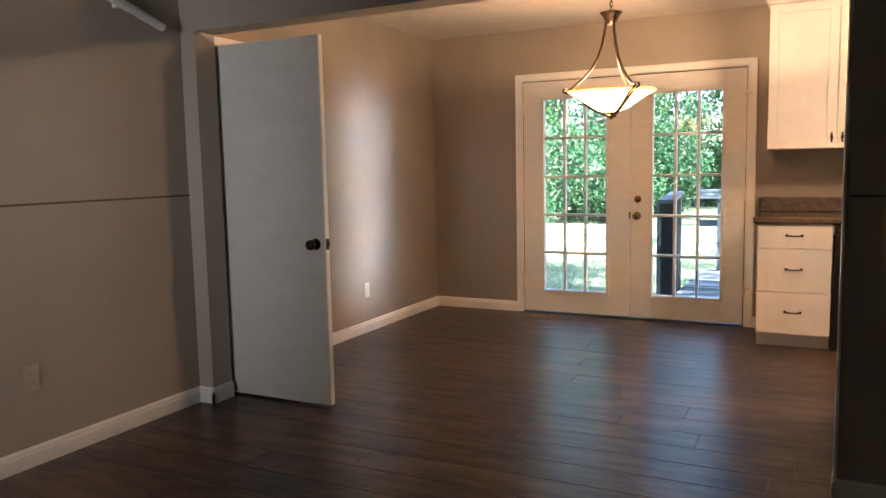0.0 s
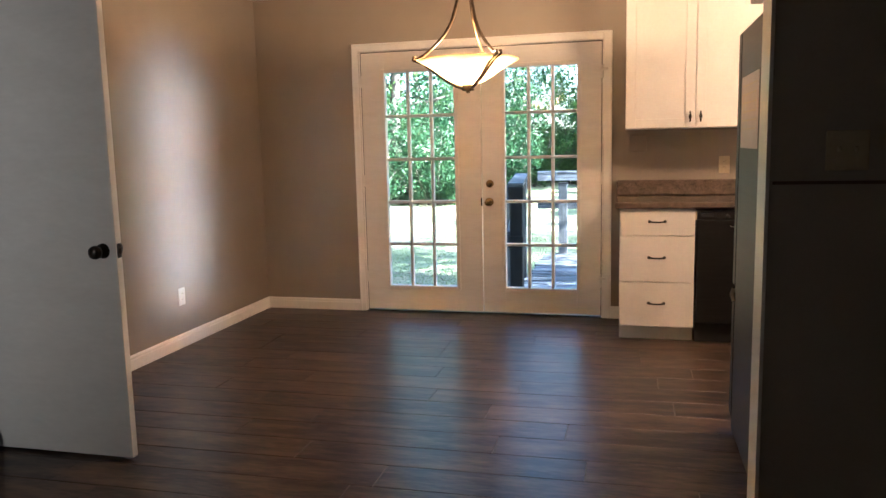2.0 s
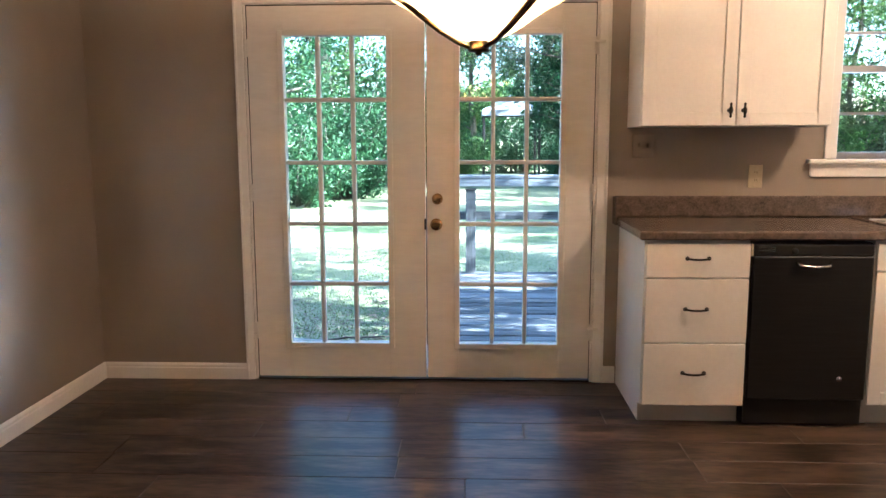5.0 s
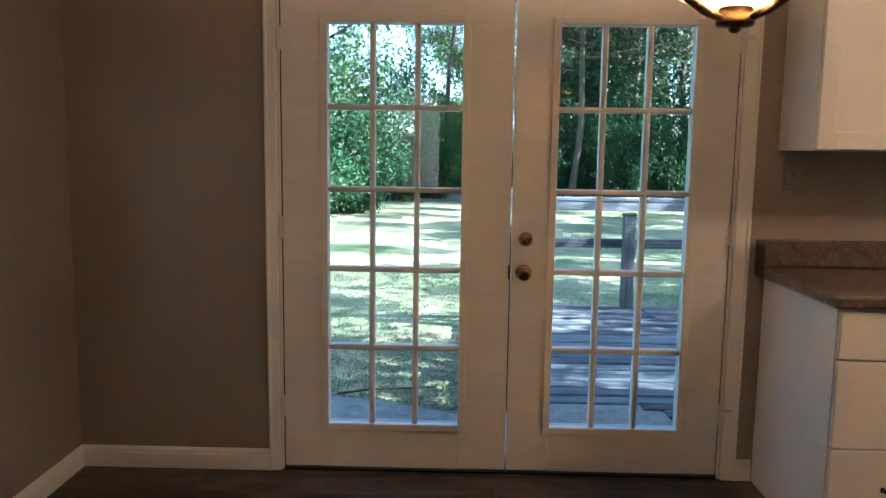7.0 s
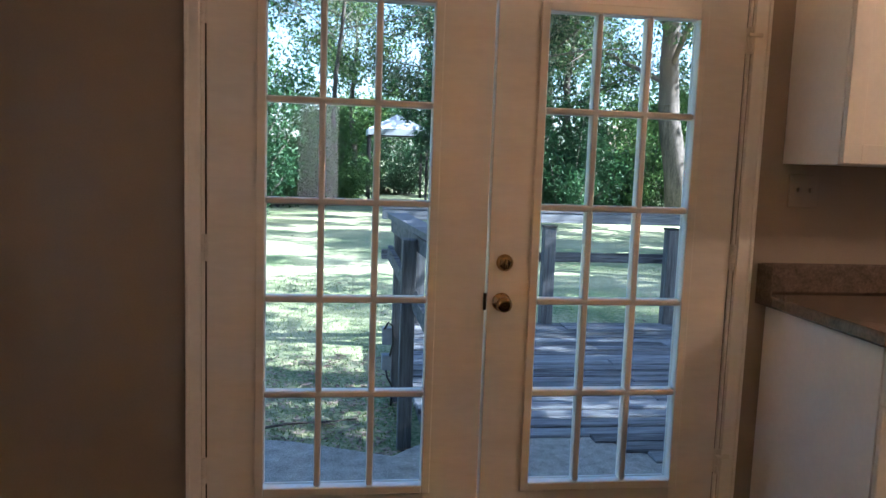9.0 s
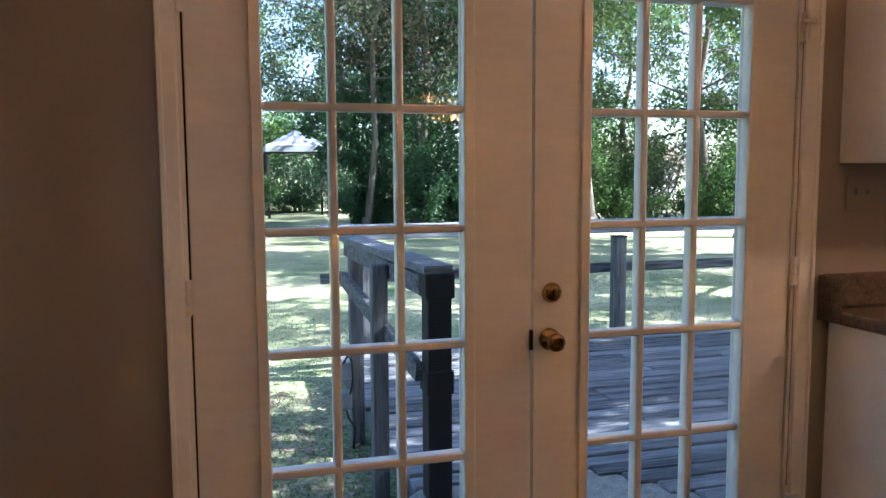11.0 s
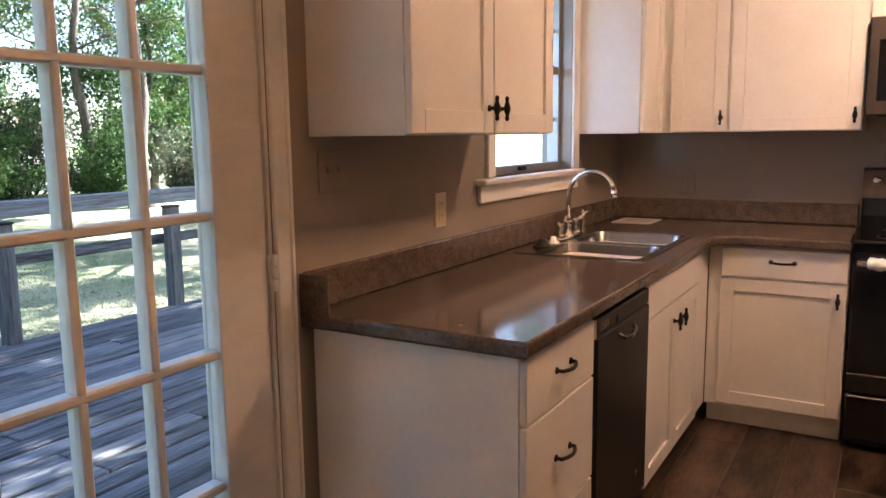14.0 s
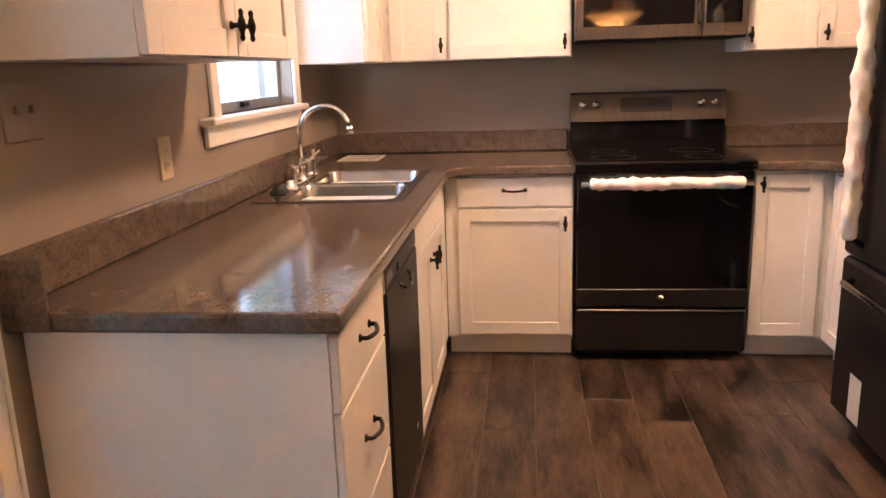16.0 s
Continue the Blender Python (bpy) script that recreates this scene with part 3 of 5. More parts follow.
shaker(SF, c, -4.905, -4.320, 0.118, 0.855, 0.0, None)


def upper(name, face, u0, u1, v0, v1, depth, doors, at, label, crown=True):
    c = thing(name, at, label, "cabinet")
    bm = bmesh.new()
    face.box(bm, u0, u1, -depth, 0, v0, v1, 0.0015)
    part("body", bm, M_CAB, c)
    for a, b, knob_at in doors:
        shaker(face, c, a, b, v0 + 0.004, v1 - 0.006, 0.0, knob_at, 0.062)
    if crown:
        bm = bmesh.new()
        face.box(bm, u0 - 0.015, u1 + 0.0, -depth, 0.034, v1, v1 + 0.022, 0.004)
        face.box(bm, u0 - 0.028, u1 + 0.0, -depth, 0.048, v1 + 0.022, v1 + 0.050, 0.006)
        part("crown", bm, M_CAB, c, "stepped crown moulding")
    return c


UB, UT = 1.380, 2.402
UN = Face((0, -0.306, 0), (1, 0, 0), (0, -1, 0))
UE = Face((5.236, -0.014, 0), (0, -1, 0), (-1, 0, 0))
US = Face((0, -2.40, 0), (-1, 0, 0), (0, 1, 0))
upper("wall_cabinet", UN, 2.872, 3.772, UB, UT, 0.306, [(2.876, 3.318, (3.288, UB + 0.075)), (3.324, 3.768, (3.354, UB + 0.075))], (3.3, -0.15, UB), "white two-door wall cabinet with crown moulding")
upper("corner_wall_cabinet", UN, 4.860, 5.236, UB, UT, 0.306, [(4.872, 5.190, None)], (5.05, -0.15, UB), "white wall cabinet beside the window", True)
upper("range_wall_cabinet", UE, 0.010, 1.200, UB, UT, 0.304, [(0.345, 0.614, (0.590, UB + 0.07)), (0.628, 1.194, (1.165, UB + 0.07))], (5.4, -0.6, UB), "white two-door wall cabinet next to the microwave")
upper("microwave_cabinet", UE, 1.202, 1.962, 1.868, UT, 0.304, [(1.206, 1.579, (1.550, 1.935)), (1.585, 1.958, (1.614, 1.935))], (5.4, -1.6, 1.87), "short white cabinet above the microwave")
upper("end_wall_cabinet", UE, 1.964, 2.925, UB, UT, 0.304, [(1.970, 2.280, (1.996, UB + 0.07)), (2.294, 2.600, (2.320, UB + 0.07))], (5.4, -2.4, UB), "white two-door wall cabinet beyond the microwave")
upper("fridge_top_cabinet", US, -4.270, -3.365, 1.825, UT, 0.62, [(-4.264, -3.820, (-3.85, 1.89)), (-3.814, -3.370, (-3.785, 1.89))], (3.8, -2.7, 1.82), "white cabinet above the refrigerator")
solid("wall_filler", [(3.360, XR, -3.029, -2.926, 0.0, H)], M_WALL, "painted wall behind the refrigerator and end counter", "wall")


# ---- countertop ----
ct = thing("countertop", (4.0, -0.4, 0.864), "brown mottled laminate countertop with backsplash", "countertop")
SX0, SX1, SY0, SY1 = 4.010, 4.830, -0.580, -0.062
bm = bmesh.new()
outline = [(2.815, -0.002), (2.815, -0.662), (4.800, -0.662), (4.868, -0.690), (4.905, -0.760), (4.905, -1.212), (XR - 0.002, -1.212), (XR - 0.002, -0.002)]
zt, zb, e = 0.914, 0.872, 0.009


def offset(poly, d):
    """The outline drawn in by d."""
    out = []
    for i, p in enumerate(poly):
        a, b, c2 = Vector(poly[i - 1]), Vector(p), Vector(poly[(i + 1) % len(poly)])
        n1 = Vector((-(b - a).y, (b - a).x)).normalized()
        n2 = Vector((-(c2 - b).y, (c2 - b).x)).normalized()
        k = n1 + n2
        out.append(b + k * (d / max(0.3, k.dot(n1))))
    return out


def slab(bm, poly, z0, z1, e, hole=None):
    """A slab with a rolled edge; hole: a rectangle left open."""
    n = len(poly)
    levels = [(offset(poly, e), z0), (poly, z0 + e), (poly, z1 - e), (offset(poly, e * 0.3), z1 - e * 0.3), (offset(poly, e), z1)]
    rings = [[bm.verts.new((p[0], p[1], z)) for p in lv] for lv, z in levels]
    for a, b in zip(rings, rings[1:]):
        for i in range(n):
            bm.faces.new((a[i], a[(i + 1) % n], b[(i + 1) % n], b[i]))
    for r in (rings[0], rings[-1]):
        if hole:
            z = r[0].co.z
            h = [bm.verts.new((x, y, z)) for x, y in ((hole[0], hole[2]), (hole[1], hole[2]), (hole[1], hole[3]), (hole[0], hole[3]))]
            edges = [bm.edges.get((r[i], r[(i + 1) % n])) or bm.edges.new((r[i], r[(i + 1) % n])) for i in range(n)]
            edges += [bm.edges.new((h[i], h[(i + 1) % 4])) for i in range(4)]
            bmesh.ops.triangle_fill(bm, edges=edges, use_beauty=True)
        else:
            bm.faces.new(r)


slab(bm, outline, zb, zt, e, (SX0 + 0.012, SX1 - 0.012, SY0 + 0.012, SY1 - 0.012))
part("worktop", bm, M_COUNTER, ct)
bm = bmesh.new()
box(bm, 2.815, XR - 0.022, -0.022, -0.002, 0.9145, 1.024, 0.006)
box(bm, 2.808, 2.8145, -0.10, -0.001, 0.876, 1.021, 0.002)
part("backsplash", bm, M_COUNTER, ct)
bm = bmesh.new()
box(bm, XR - 0.022, XR - 0.002, -1.212, -0.002, 0.9145, 1.024, 0.006)
part("backsplash", bm, M_COUNTER, ct)

ct2 = thing("end_countertop", (5.0, -2.5, 0.864), "brown mottled laminate countertop beside the range", "countertop")
bm = bmesh.new()
slab(bm, [(XR - 0.002, -1.990), (4.905, -1.990), (4.905, -2.20), (4.87, -2.262), (4.80, -2.290), (4.310, -2.290), (4.310, -2.924), (XR - 0.002, -2.924)], zb, zt, e)
part("worktop", bm, M_COUNTER, ct2)
bm = bmesh.new()
box(bm, XR - 0.022, XR - 0.002, -2.924, -1.990, 0.9145, 1.024, 0.006)
box(bm, 4.310, XR - 0.022, -2.924, -2.904, 0.9145, 1.024, 0.006)
part("backsplash", bm, M_COUNTER, ct2)

# ---- sink and tap ----
sk = thing("kitchen_sink", (4.3, -0.33, 0.86), "stainless double-bowl sink set in the counter", "sink")


def bowl(x0, x1, y0, y1, depth, r=0.055):
    bm = bmesh.new()

    def loop(inset, z, rad):
        pts = []
        for cx, cy, a0 in ((x1 - inset - rad, y1 - inset - rad, 0), (x0 + inset + rad, y1 - inset - rad, 90), (x0 + inset + rad, y0 + inset + rad, 180), (x1 - inset - rad, y0 + inset + rad, 270)):
            for k in range(5):
                a = radians(a0 + 22.5 * k)
                pts.append(bm.verts.new((cx + rad * math.cos(a), cy + rad * math.sin(a), z)))
        return pts

    rings = [loop(0, 0.9180, r), loop(0.006, 0.910, r), loop(0.012, 0.918 - depth * 0.8, r), loop(0.03, 0.918 - depth * 0.96, r), loop(0.06, 0.918 - depth, r)]
    for a, b in zip(rings, rings[1:]):
        bridge(bm, a, b)
    bm.faces.new(rings[-1])
    b = part("bowl", bm, M_STEEL, sk, "", True)
    bm = bmesh.new()
    lathe(bm, ((x0 + x1) / 2, (y0 + y1) / 2, 0.918 - depth), (0, 0, 1), [(0.001, 0.045), (0.004, 0.043), (0.002, 0.032), (-0.006 + 0.008, 0.001)], 18)
    part("drain", bm, M_NICKEL, b, "round metal strainer", True)


mid = (SX0 + SX1) / 2
bx = [(SX0 + 0.030, mid - 0.014), (mid + 0.014, SX1 - 0.030)]
by = (SY0 + 0.028, SY1 - 0.075)
bm = bmesh.new()
for x0, x1, y0, y1 in ((SX0, SX1, SY0, by[0]), (SX0, SX1, by[1], SY1), (SX0, bx[0][0], by[0], by[1]), (bx[0][1], bx[1][0], by[0], by[1]), (bx[1][1], SX1, by[0], by[1])):
    box(bm, x0, x1, y0, y1, 0.9145, 0.9185)
part("rim", bm, M_STEEL, sk)
for x0, x1 in bx:
    bowl(x0, x1, by[0], by[1], 0.16)

FX, FY, FZ = 4.50, -0.100, 0.9186
fc = thing("faucet", (FX, FY, FZ), "brushed nickel gooseneck faucet with two levers", "faucet")
bm = bmesh.new()
lathe(bm, (FX, FY, FZ), (0, 0, 1), [(0, 0.030), (0.010, 0.028), (0.016, 0.020), (0.060, 0.018), (0.072, 0.022), (0.080, 0.015)], 18)
box(bm, FX - 0.125, FX + 0.125, FY - 0.026, FY + 0.026, FZ, FZ + 0.012, 0.005)
part("base", bm, M_NICKEL, fc, "", True)
bm = bmesh.new()
pts = [(FX, FY, FZ + 0.07), (FX, FY, FZ + 0.17)] + [(FX + 0.02 * math.sin(math.pi * i / 12), FY - 0.105 + 0.105 * math.cos(math.pi * i / 12 * 0.93), FZ + 0.19 + 0.105 * math.sin(math.pi * i / 12 * 0.93)) for i in range(1, 13)]
tube(bm, pts, 0.0105, 12)
cyl(bm, (pts[-1][0], pts[-1][1], pts[-1][2] + 0.004), (pts[-1][0] + 0.001, pts[-1][1] - 0.004, pts[-1][2] - 0.024), 0.0135, 0.0145, 14)
part("spout", bm, M_NICKEL, fc, "", True)
for s in (-1, 1):
    bm = bmesh.new()
    lathe(bm, (FX + s * 0.095, FY, FZ + 0.012), (0, 0, 1), [(0, 0.024), (0.02, 0.020), (0.045, 0.016), (0.060, 0.020), (0.068, 0.010)], 14)
    tube(bm, [(FX + s * 0.095, FY, FZ + 0.07), (FX + s * 0.11, FY - 0.02, FZ + 0.085), (FX + s * 0.13, FY - 0.045, FZ + 0.110)], 0.008, 8, 0.006)
    part("lever", bm, M_NICKEL, fc, "", True)
bm = bmesh.new()
lathe(bm, (FX + 0.19, FY, FZ), (0, 0, 1), [(0, 0.020), (0.01, 0.018), (0.03, 0.012), (0.06, 0.014), (0.10, 0.010), (0.11, 0.003)], 12)
tagged(part("side_sprayer", bm, M_NICKEL, None, "", True), "brushed nickel side sprayer at the sink rim", "sprayer")
for dx, r in ((0.0, 0.040), (0.092, 0.034)):
    bm = bmesh.new()
    lathe(bm, (4.20 + dx, -0.105 - dx * 0.1, 0.9190), (0, 0, 1), [(0, r), (0.006, r), (0.010, r * 0.8), (0.022, r * 0.55), (0.030, r * 0.5), (0.034, r * 0.2)], 16)
    tagged(part("sink_strainer", bm, M_NICKEL if dx else M_BLACK, None, "", True), "small dark basket strainer lying on the sink rim", "strainer", "sink strainers")

bm = bmesh.new()
box(bm, 5.20, 5.44, -0.275, -0.070, 0.9145, 0.9170, 0.0008)
bk = tagged(part("booklet", bm, M_PAPER), "white paper leaflet lying on the counter", "leaflet")
bm = bmesh.new()
for k in range(5):
    box(bm, 5.220 + 0.040 * k, 5.232 + 0.040 * k, -0.255, -0.095 - 0.02 * (k % 2), 0.9169, 0.9173)
part("printed_lines", bm, M_PRINT, bk, "grey printed text bars")


# ---- dishwasher ----
dw = thing("dishwasher", (3.59, -0.35, 0), "dark slate dishwasher with pocket handle and top controls", "dishwasher")
bm = bmesh.new()
NF.box(bm, 3.322, 3.856, -0.58, -0.004, 0.012, 0.858)
part("tub", bm, M_BLACK, dw)
bm = bmesh.new()
NF.box(bm, 3.324, 3.854, 0.0, 0.026, 0.135, 0.800, 0.005)
part("door", bm, M_SLATE, dw)
bm = bmesh.new()
NF.box(bm, 3.324, 3.854, -0.002, 0.024, 0.803, 0.856, 0.005)
panel = part("control_panel", bm, M_SLATE, dw, "slate control strip with vent")
bm = bmesh.new()
for k in range(3):
    NF.box(bm, 3.345, 3.420, 0.0235, 0.0255, 0.838 - k * 0.009, 0.842 - k * 0.009)
part("vent", bm, M_NICKEL, panel, "pale vent slots")
bm = bmesh.new()
tube(bm, [NF.p(3.515, 0.02, 0.775), NF.p(3.525, 0.040, 0.760), NF.p(3.59, 0.046, 0.752), NF.p(3.655, 0.040, 0.760), NF.p(3.665, 0.02, 0.775)], 0.007, 8)
part("handle", bm, M_STEEL, dw, "curved steel pocket handle", True)
bm = bmesh.new()
lathe(bm, NF.p(3.505, 0.022, 0.822), NF.w, [(0, 0.016), (0.006, 0.014), (0.007, 0.002)], 14)
part("dial", bm, M_BLACK, panel, "", True)
bm = bmesh.new()
lathe(bm, NF.p(3.735, 0.026, 0.235), NF.w, [(0, 0.014), (0.002, 0.013), (0.003, 0.002)], 16)
part("badge", bm, M_NICKEL, dw, "round metal badge", True)
bm = bmesh.new()
NF.box(bm, 3.324, 3.854, -0.07, -0.04, 0.0, 0.125)
part("kick_plate", bm, M_BLACK, dw)
bm = bmesh.new()
NF.box(bm, 3.3135, 3.323, 0.004, 0.022, 0.800, 0.856, 0.001)
part("tape_tab", bm, M_IVORY, dw, "strip of yellowed shipping tape")

# ---- range ----
RY0, RY1 = 1.200, 1.966
rg = thing("electric_range", (5.2, -1.58, 0), "slate and black freestanding electric range with wrapped handle", "range")
bm = bmesh.new()
EF.box(bm, RY0, RY1, -0.575, 0.008, 0.045, 0.900)
part("body", bm, M_BLACK, rg)
bm = bmesh.new()
EF.box(bm, RY0 + 0.03, RY1 - 0.03, -0.55, -0.05, 0.0, 0.046)
part("kick_base", bm, M_BLACK, rg)
bm = bmesh.new()
EF.box(bm, RY0 - 0.004, RY1 + 0.004, -0.530, 0.050, 0.902, 0.924, 0.007)
top = part("cooktop", bm, M_BGLASS, rg, "glossy black glass cooktop")
for u, w, r in ((1.38, -0.13, 0.10), (1.78, -0.13, 0.08), (1.38, -0.39, 0.08), (1.78, -0.39, 0.10)):
    bm = bmesh.new()
    c0 = EF.p(u, w, 0.9244)
    a, b = ring(bm, c0, (0, 0, 1), r, 36), ring(bm, c0, (0, 0, 1), r - 0.003, 36)
    bridge(bm, a, b)
    part("burner_ring", bm, M_SLATE, top, "thin grey burner outline")
bm = bmesh.new()
EF.box(bm, RY0 + 0.004, RY1 - 0.004, 0.010, 0.046, 0.260, 0.878, 0.006)
od = part("oven_door", bm, M_BGLASS, rg, "black glass oven door")
bm = bmesh.new()
EF.box(bm, RY0 + 0.19, RY1 - 0.19, 0.0465, 0.0475, 0.42, 0.70)
part("oven_window", bm, M_BGLASS, od, "slightly paler oven window")
bm = bmesh.new()
EF.box(bm, RY0 + 0.004, RY1 - 0.004, 0.012, 0.050, 0.262, 0.350, 0.006)
tb = part("door_trim", bm, M_SLATE, rg, "slate steel lower door band")
bm = bmesh.new()
lathe(bm, EF.p(1.58, 0.050, 0.306), EF.w, [(0, 0.015), (0.002, 0.014), (0.003, 0.002)], 18)
part("badge", bm, M_NICKEL, tb, "round metal badge", True)
bm = bmesh.new()
EF.box(bm, RY0 + 0.004, RY1 - 0.004, 0.006, 0.046, 0.046, 0.250, 0.010)
part("storage_drawer", bm, M_SLATE, rg, "slate steel storage drawer")
bm = bmesh.new()
EF.box(bm, RY0 + 0.010, RY1 - 0.010, 0.044, 0.052, 0.240, 0.250, 0.003)
part("drawer_lip", bm, M_SLATE2, rg, "bright curved drawer lip")
bm = bmesh.new()
cyl(bm, EF.p(RY0 + 0.02, 0.085, 0.832), EF.p(RY1 - 0.02, 0.085, 0.832), 0.014, n=14)
for u in (RY0 + 0.035, RY1 - 0.035):
    cyl(bm, EF.p(u, 0.044, 0.832), EF.p(u, 0.085, 0.832), 0.011, n=10)
hd = part("handle", bm, M_STEEL, rg, "steel bar handle", True)


def wrap(name, parent, p0, p1, r, seed, label, n=46, k=14):
    """Crumpled packing foam round a bar."""
    rnd = random.Random(seed)
    p0, p1 = Vector(p0), Vector(p1)
    d = (p1 - p0).normalized()
    a = d.orthogonal().normalized()
    b = d.cross(a)
    bm = bmesh.new()
    rings = []
    for i in range(n + 1):
        f = i / n
        base = r * (0.88 + 0.16 * noise.noise(Vector((f * 9 + seed, 0.3, 0))) + (0.08 if int(f * 13) % 2 else 0))
        if i in (0, n):
            base *= 0.55
        ringv = []
        for q in range(k):
            t = 2 * math.pi * q / k
            rad = base * (1 + 0.40 * noise.noise(Vector((f * 22, math.cos(t) * 1.7 + seed, math.sin(t) * 1.7)))) + rnd.uniform(-0.001, 0.001)
            ringv.append(bm.verts.new(p0 + (p1 - p0) * f + a * (rad * math.cos(t)) + b * (rad * math.sin(t))))
        rings.append(ringv)
    for x, y in zip(rings, rings[1:]):
        bridge(bm, x, y)
    bm.faces.new(rings[0][::-1]), bm.faces.new(rings[-1])
    return part(name, bm, M_FOAM, parent, label, True)


wrap("foam_wrap", hd, EF.p(RY0 + 0.055, 0.086, 0.832), EF.p(RY1 - 0.055, 0.086, 0.832), 0.027, 3, "white packing foam wound round the handle", 70)
bm = bmesh.new()
EF.box(bm, RY0 + 0.006, RY1 - 0.006, -0.585, -0.505, 0.915, 1.085, 0.006)
part("back_riser", bm, M_BGLASS, rg, "glossy black riser")
bm = bmesh.new()
vs = [bm.verts.new(EF.p(u, w, v)) for u in (RY0 + 0.004, RY1 - 0.004) for w, v in ((-0.586, 1.062), (-0.485, 1.062), (-0.488, 1.080), (-0.520, 1.192), (-0.535, 1.203), (-0.586, 1.203))]
for i in range(6):
    bm.faces.new((vs[i], vs[(i + 1) % 6], vs[6 + (i + 1) % 6], vs[6 + i]))
bm.faces.new(vs[:6]), bm.faces.new(vs[6:])
bg = part("backguard", bm, M_SLATE2, rg, "slate steel control backguard")


def on_guard(u, v):
    f = (v - 1.080) / 0.112
    return EF.p(u, -0.488 - 0.032 * f, v)


gn = Vector((-0.969, 0, 0.248))
for u in (1.262, 1.328, 1.838, 1.900):
    bm = bmesh.new()
    lathe(bm, on_guard(u, 1.140), gn, [(0, 0.024), (0.004, 0.024), (0.006, 0.020), (0.024, 0.018), (0.028, 0.014), (0.029, 0.002)], 18)
    part("knob", bm, M_NICKEL, bg, "bright metal control knob", True)
bm = bmesh.new()
q = [on_guard(u, v) + gn * 0.002 for u, v in ((1.450, 1.104), (1.700, 1.104), (1.700, 1.176), (1.450, 1.176))]
quad(bm, q)
part("display", bm, M_BLACK, bg, "dark control display")

# ---- microwave ----
mw = thing("microwave", (5.3, -1.58, 1.43), "slate over-the-range microwave with black glass door", "microwave")
MF = Face((5.165, -0.018, 0), (0, -1, 0), (-1, 0, 0))
bm = bmesh.new()
MF.box(bm, 1.202, 1.960, -0.372, 0, 1.440, 1.862, 0.003)
part("body", bm, M_BLACK, mw)
bm = bmesh.new()
MF.box(bm, 1.204, 1.762, 0.0, 0.028, 1.446, 1.858, 0.004)
md = part("door", bm, M_SLATE2, mw, "slate steel door frame")
bm = bmesh.new()
MF.box(bm, 1.240, 1.725, 0.0275, 0.030, 1.505, 1.765, 0.001)
part("window", bm, M_BGLASS, md, "black reflective glass window")
bm = bmesh.new()
MF.box(bm, 1.766, 1.958, 0.0, 0.028, 1.446, 1.858, 0.004)
mc = part("control_panel", bm, M_SLATE2, mw)
bm = bmesh.new()
MF.box(bm, 1.776, 1.930, 0.0275, 0.030, 1.505, 1.765, 0.001)
part("keypad", bm, M_BGLASS, mc, "black glass keypad")
bm = bmesh.new()
cyl(bm, MF.p(1.742, 0.058, 1.500), MF.p(1.742, 0.058, 1.775), 0.011, n=12)
for v in (1.515, 1.76):
    cyl(bm, MF.p(1.742, 0.026, v), MF.p(1.742, 0.058, v), 0.008, n=10)
part("handle", bm, M_STEEL, md, "steel vertical bar handle", True)
bm = bmesh.new()
lathe(bm, MF.p(1.580, 0.028, 1.812), MF.w, [(0, 0.013), (0.002, 0.012), (0.003, 0.002)], 16)
part("badge", bm, M_NICKEL, md, "round metal badge", True)
bm = bmesh.new()
for k in range(12):
    MF.box(bm, 1.25 + k * 0.055, 1.29 + k * 0.055, -0.05, 0.0, 1.4365, 1.4405)
part("vent_grille", bm, M_BLACK, mw)

# ---- refrigerator ----
fr = thing("refrigerator", (3.8, -2.55, 0), "dark slate refrigerator with foam-wrapped handles", "refrigerator")
FRX0, FRX1 = 3.362, 4.310
bm = bmesh.new()
box(bm, FRX0, FRX1, -2.910, -2.225, 0.03, 1.745, 0.004)
part("body", bm, M_SLATE, fr)
bm = bmesh.new()
box(bm, FRX0 + 0.02, FRX1 - 0.02, -2.90, -2.24, 0.0, 0.032)
part("foot_grille", bm, M_BLACK, fr)
doors = []
for x0, x1, z0, z1 in ((FRX0, FRX1, 0.660, 1.755), (FRX0, FRX1, 0.07, 0.652)):
    bm = bmesh.new()
    box(bm, x0, x1, -2.220, -2.125, z0, z1, 0.014)
    doors.append(part("door", bm, M_SLATE, fr, "dark slate refrigerator door"))
bm = bmesh.new()
x = 4.155
tube(bm, [(x, -2.125, 0.72), (x, -2.077, 0.75), (x, -2.075, 1.1), (x, -2.077, 1.64), (x, -2.125, 1.67)], 0.012, 10)
h = part("handle", bm, M_STEEL, doors[0], "steel bar handle", True)
wrap("foam_wrap", h, (x, -2.075, 0.74), (x, -2.075, 1.62), 0.030, 9, "white packing foam wound round the handle", 70)
bm = bmesh.new()
tube(bm, [(3.46, -2.125, 0.585), (3.49, -2.080, 0.585), (3.83, -2.076, 0.585), (4.17, -2.080, 0.585), (4.20, -2.125, 0.585)], 0.012, 10)
part("handle", bm, M_STEEL, doors[1], "steel bar handle", True)
bm = bmesh.new()
box(bm, FRX0 - 0.0016, FRX0 - 0.0002, -2.715, -2.272, 1.268, 1.552)
fp = part("energy_sheet", bm, M_PAPER, fr, "pale paper sheet taped to the side")
bm = bmesh.new()
for k in range(6):
    box(bm, FRX0 - 0.0022, FRX0 - 0.0015, -2.68 + 0.02 * (k % 2), -2.31, 1.51 - k * 0.034, 1.516 - k * 0.034)
part("printed_lines", bm, M_IVORY, fp, "faint printed text bars")
bm = bmesh.new()
box(bm, 4.060, 4.150, -2.1245, -2.1232, 0.10, 0.265)
part("label_sticker", bm, M_WHITEP, fr, "white label sticker low on the door")
bm = bmesh.new()
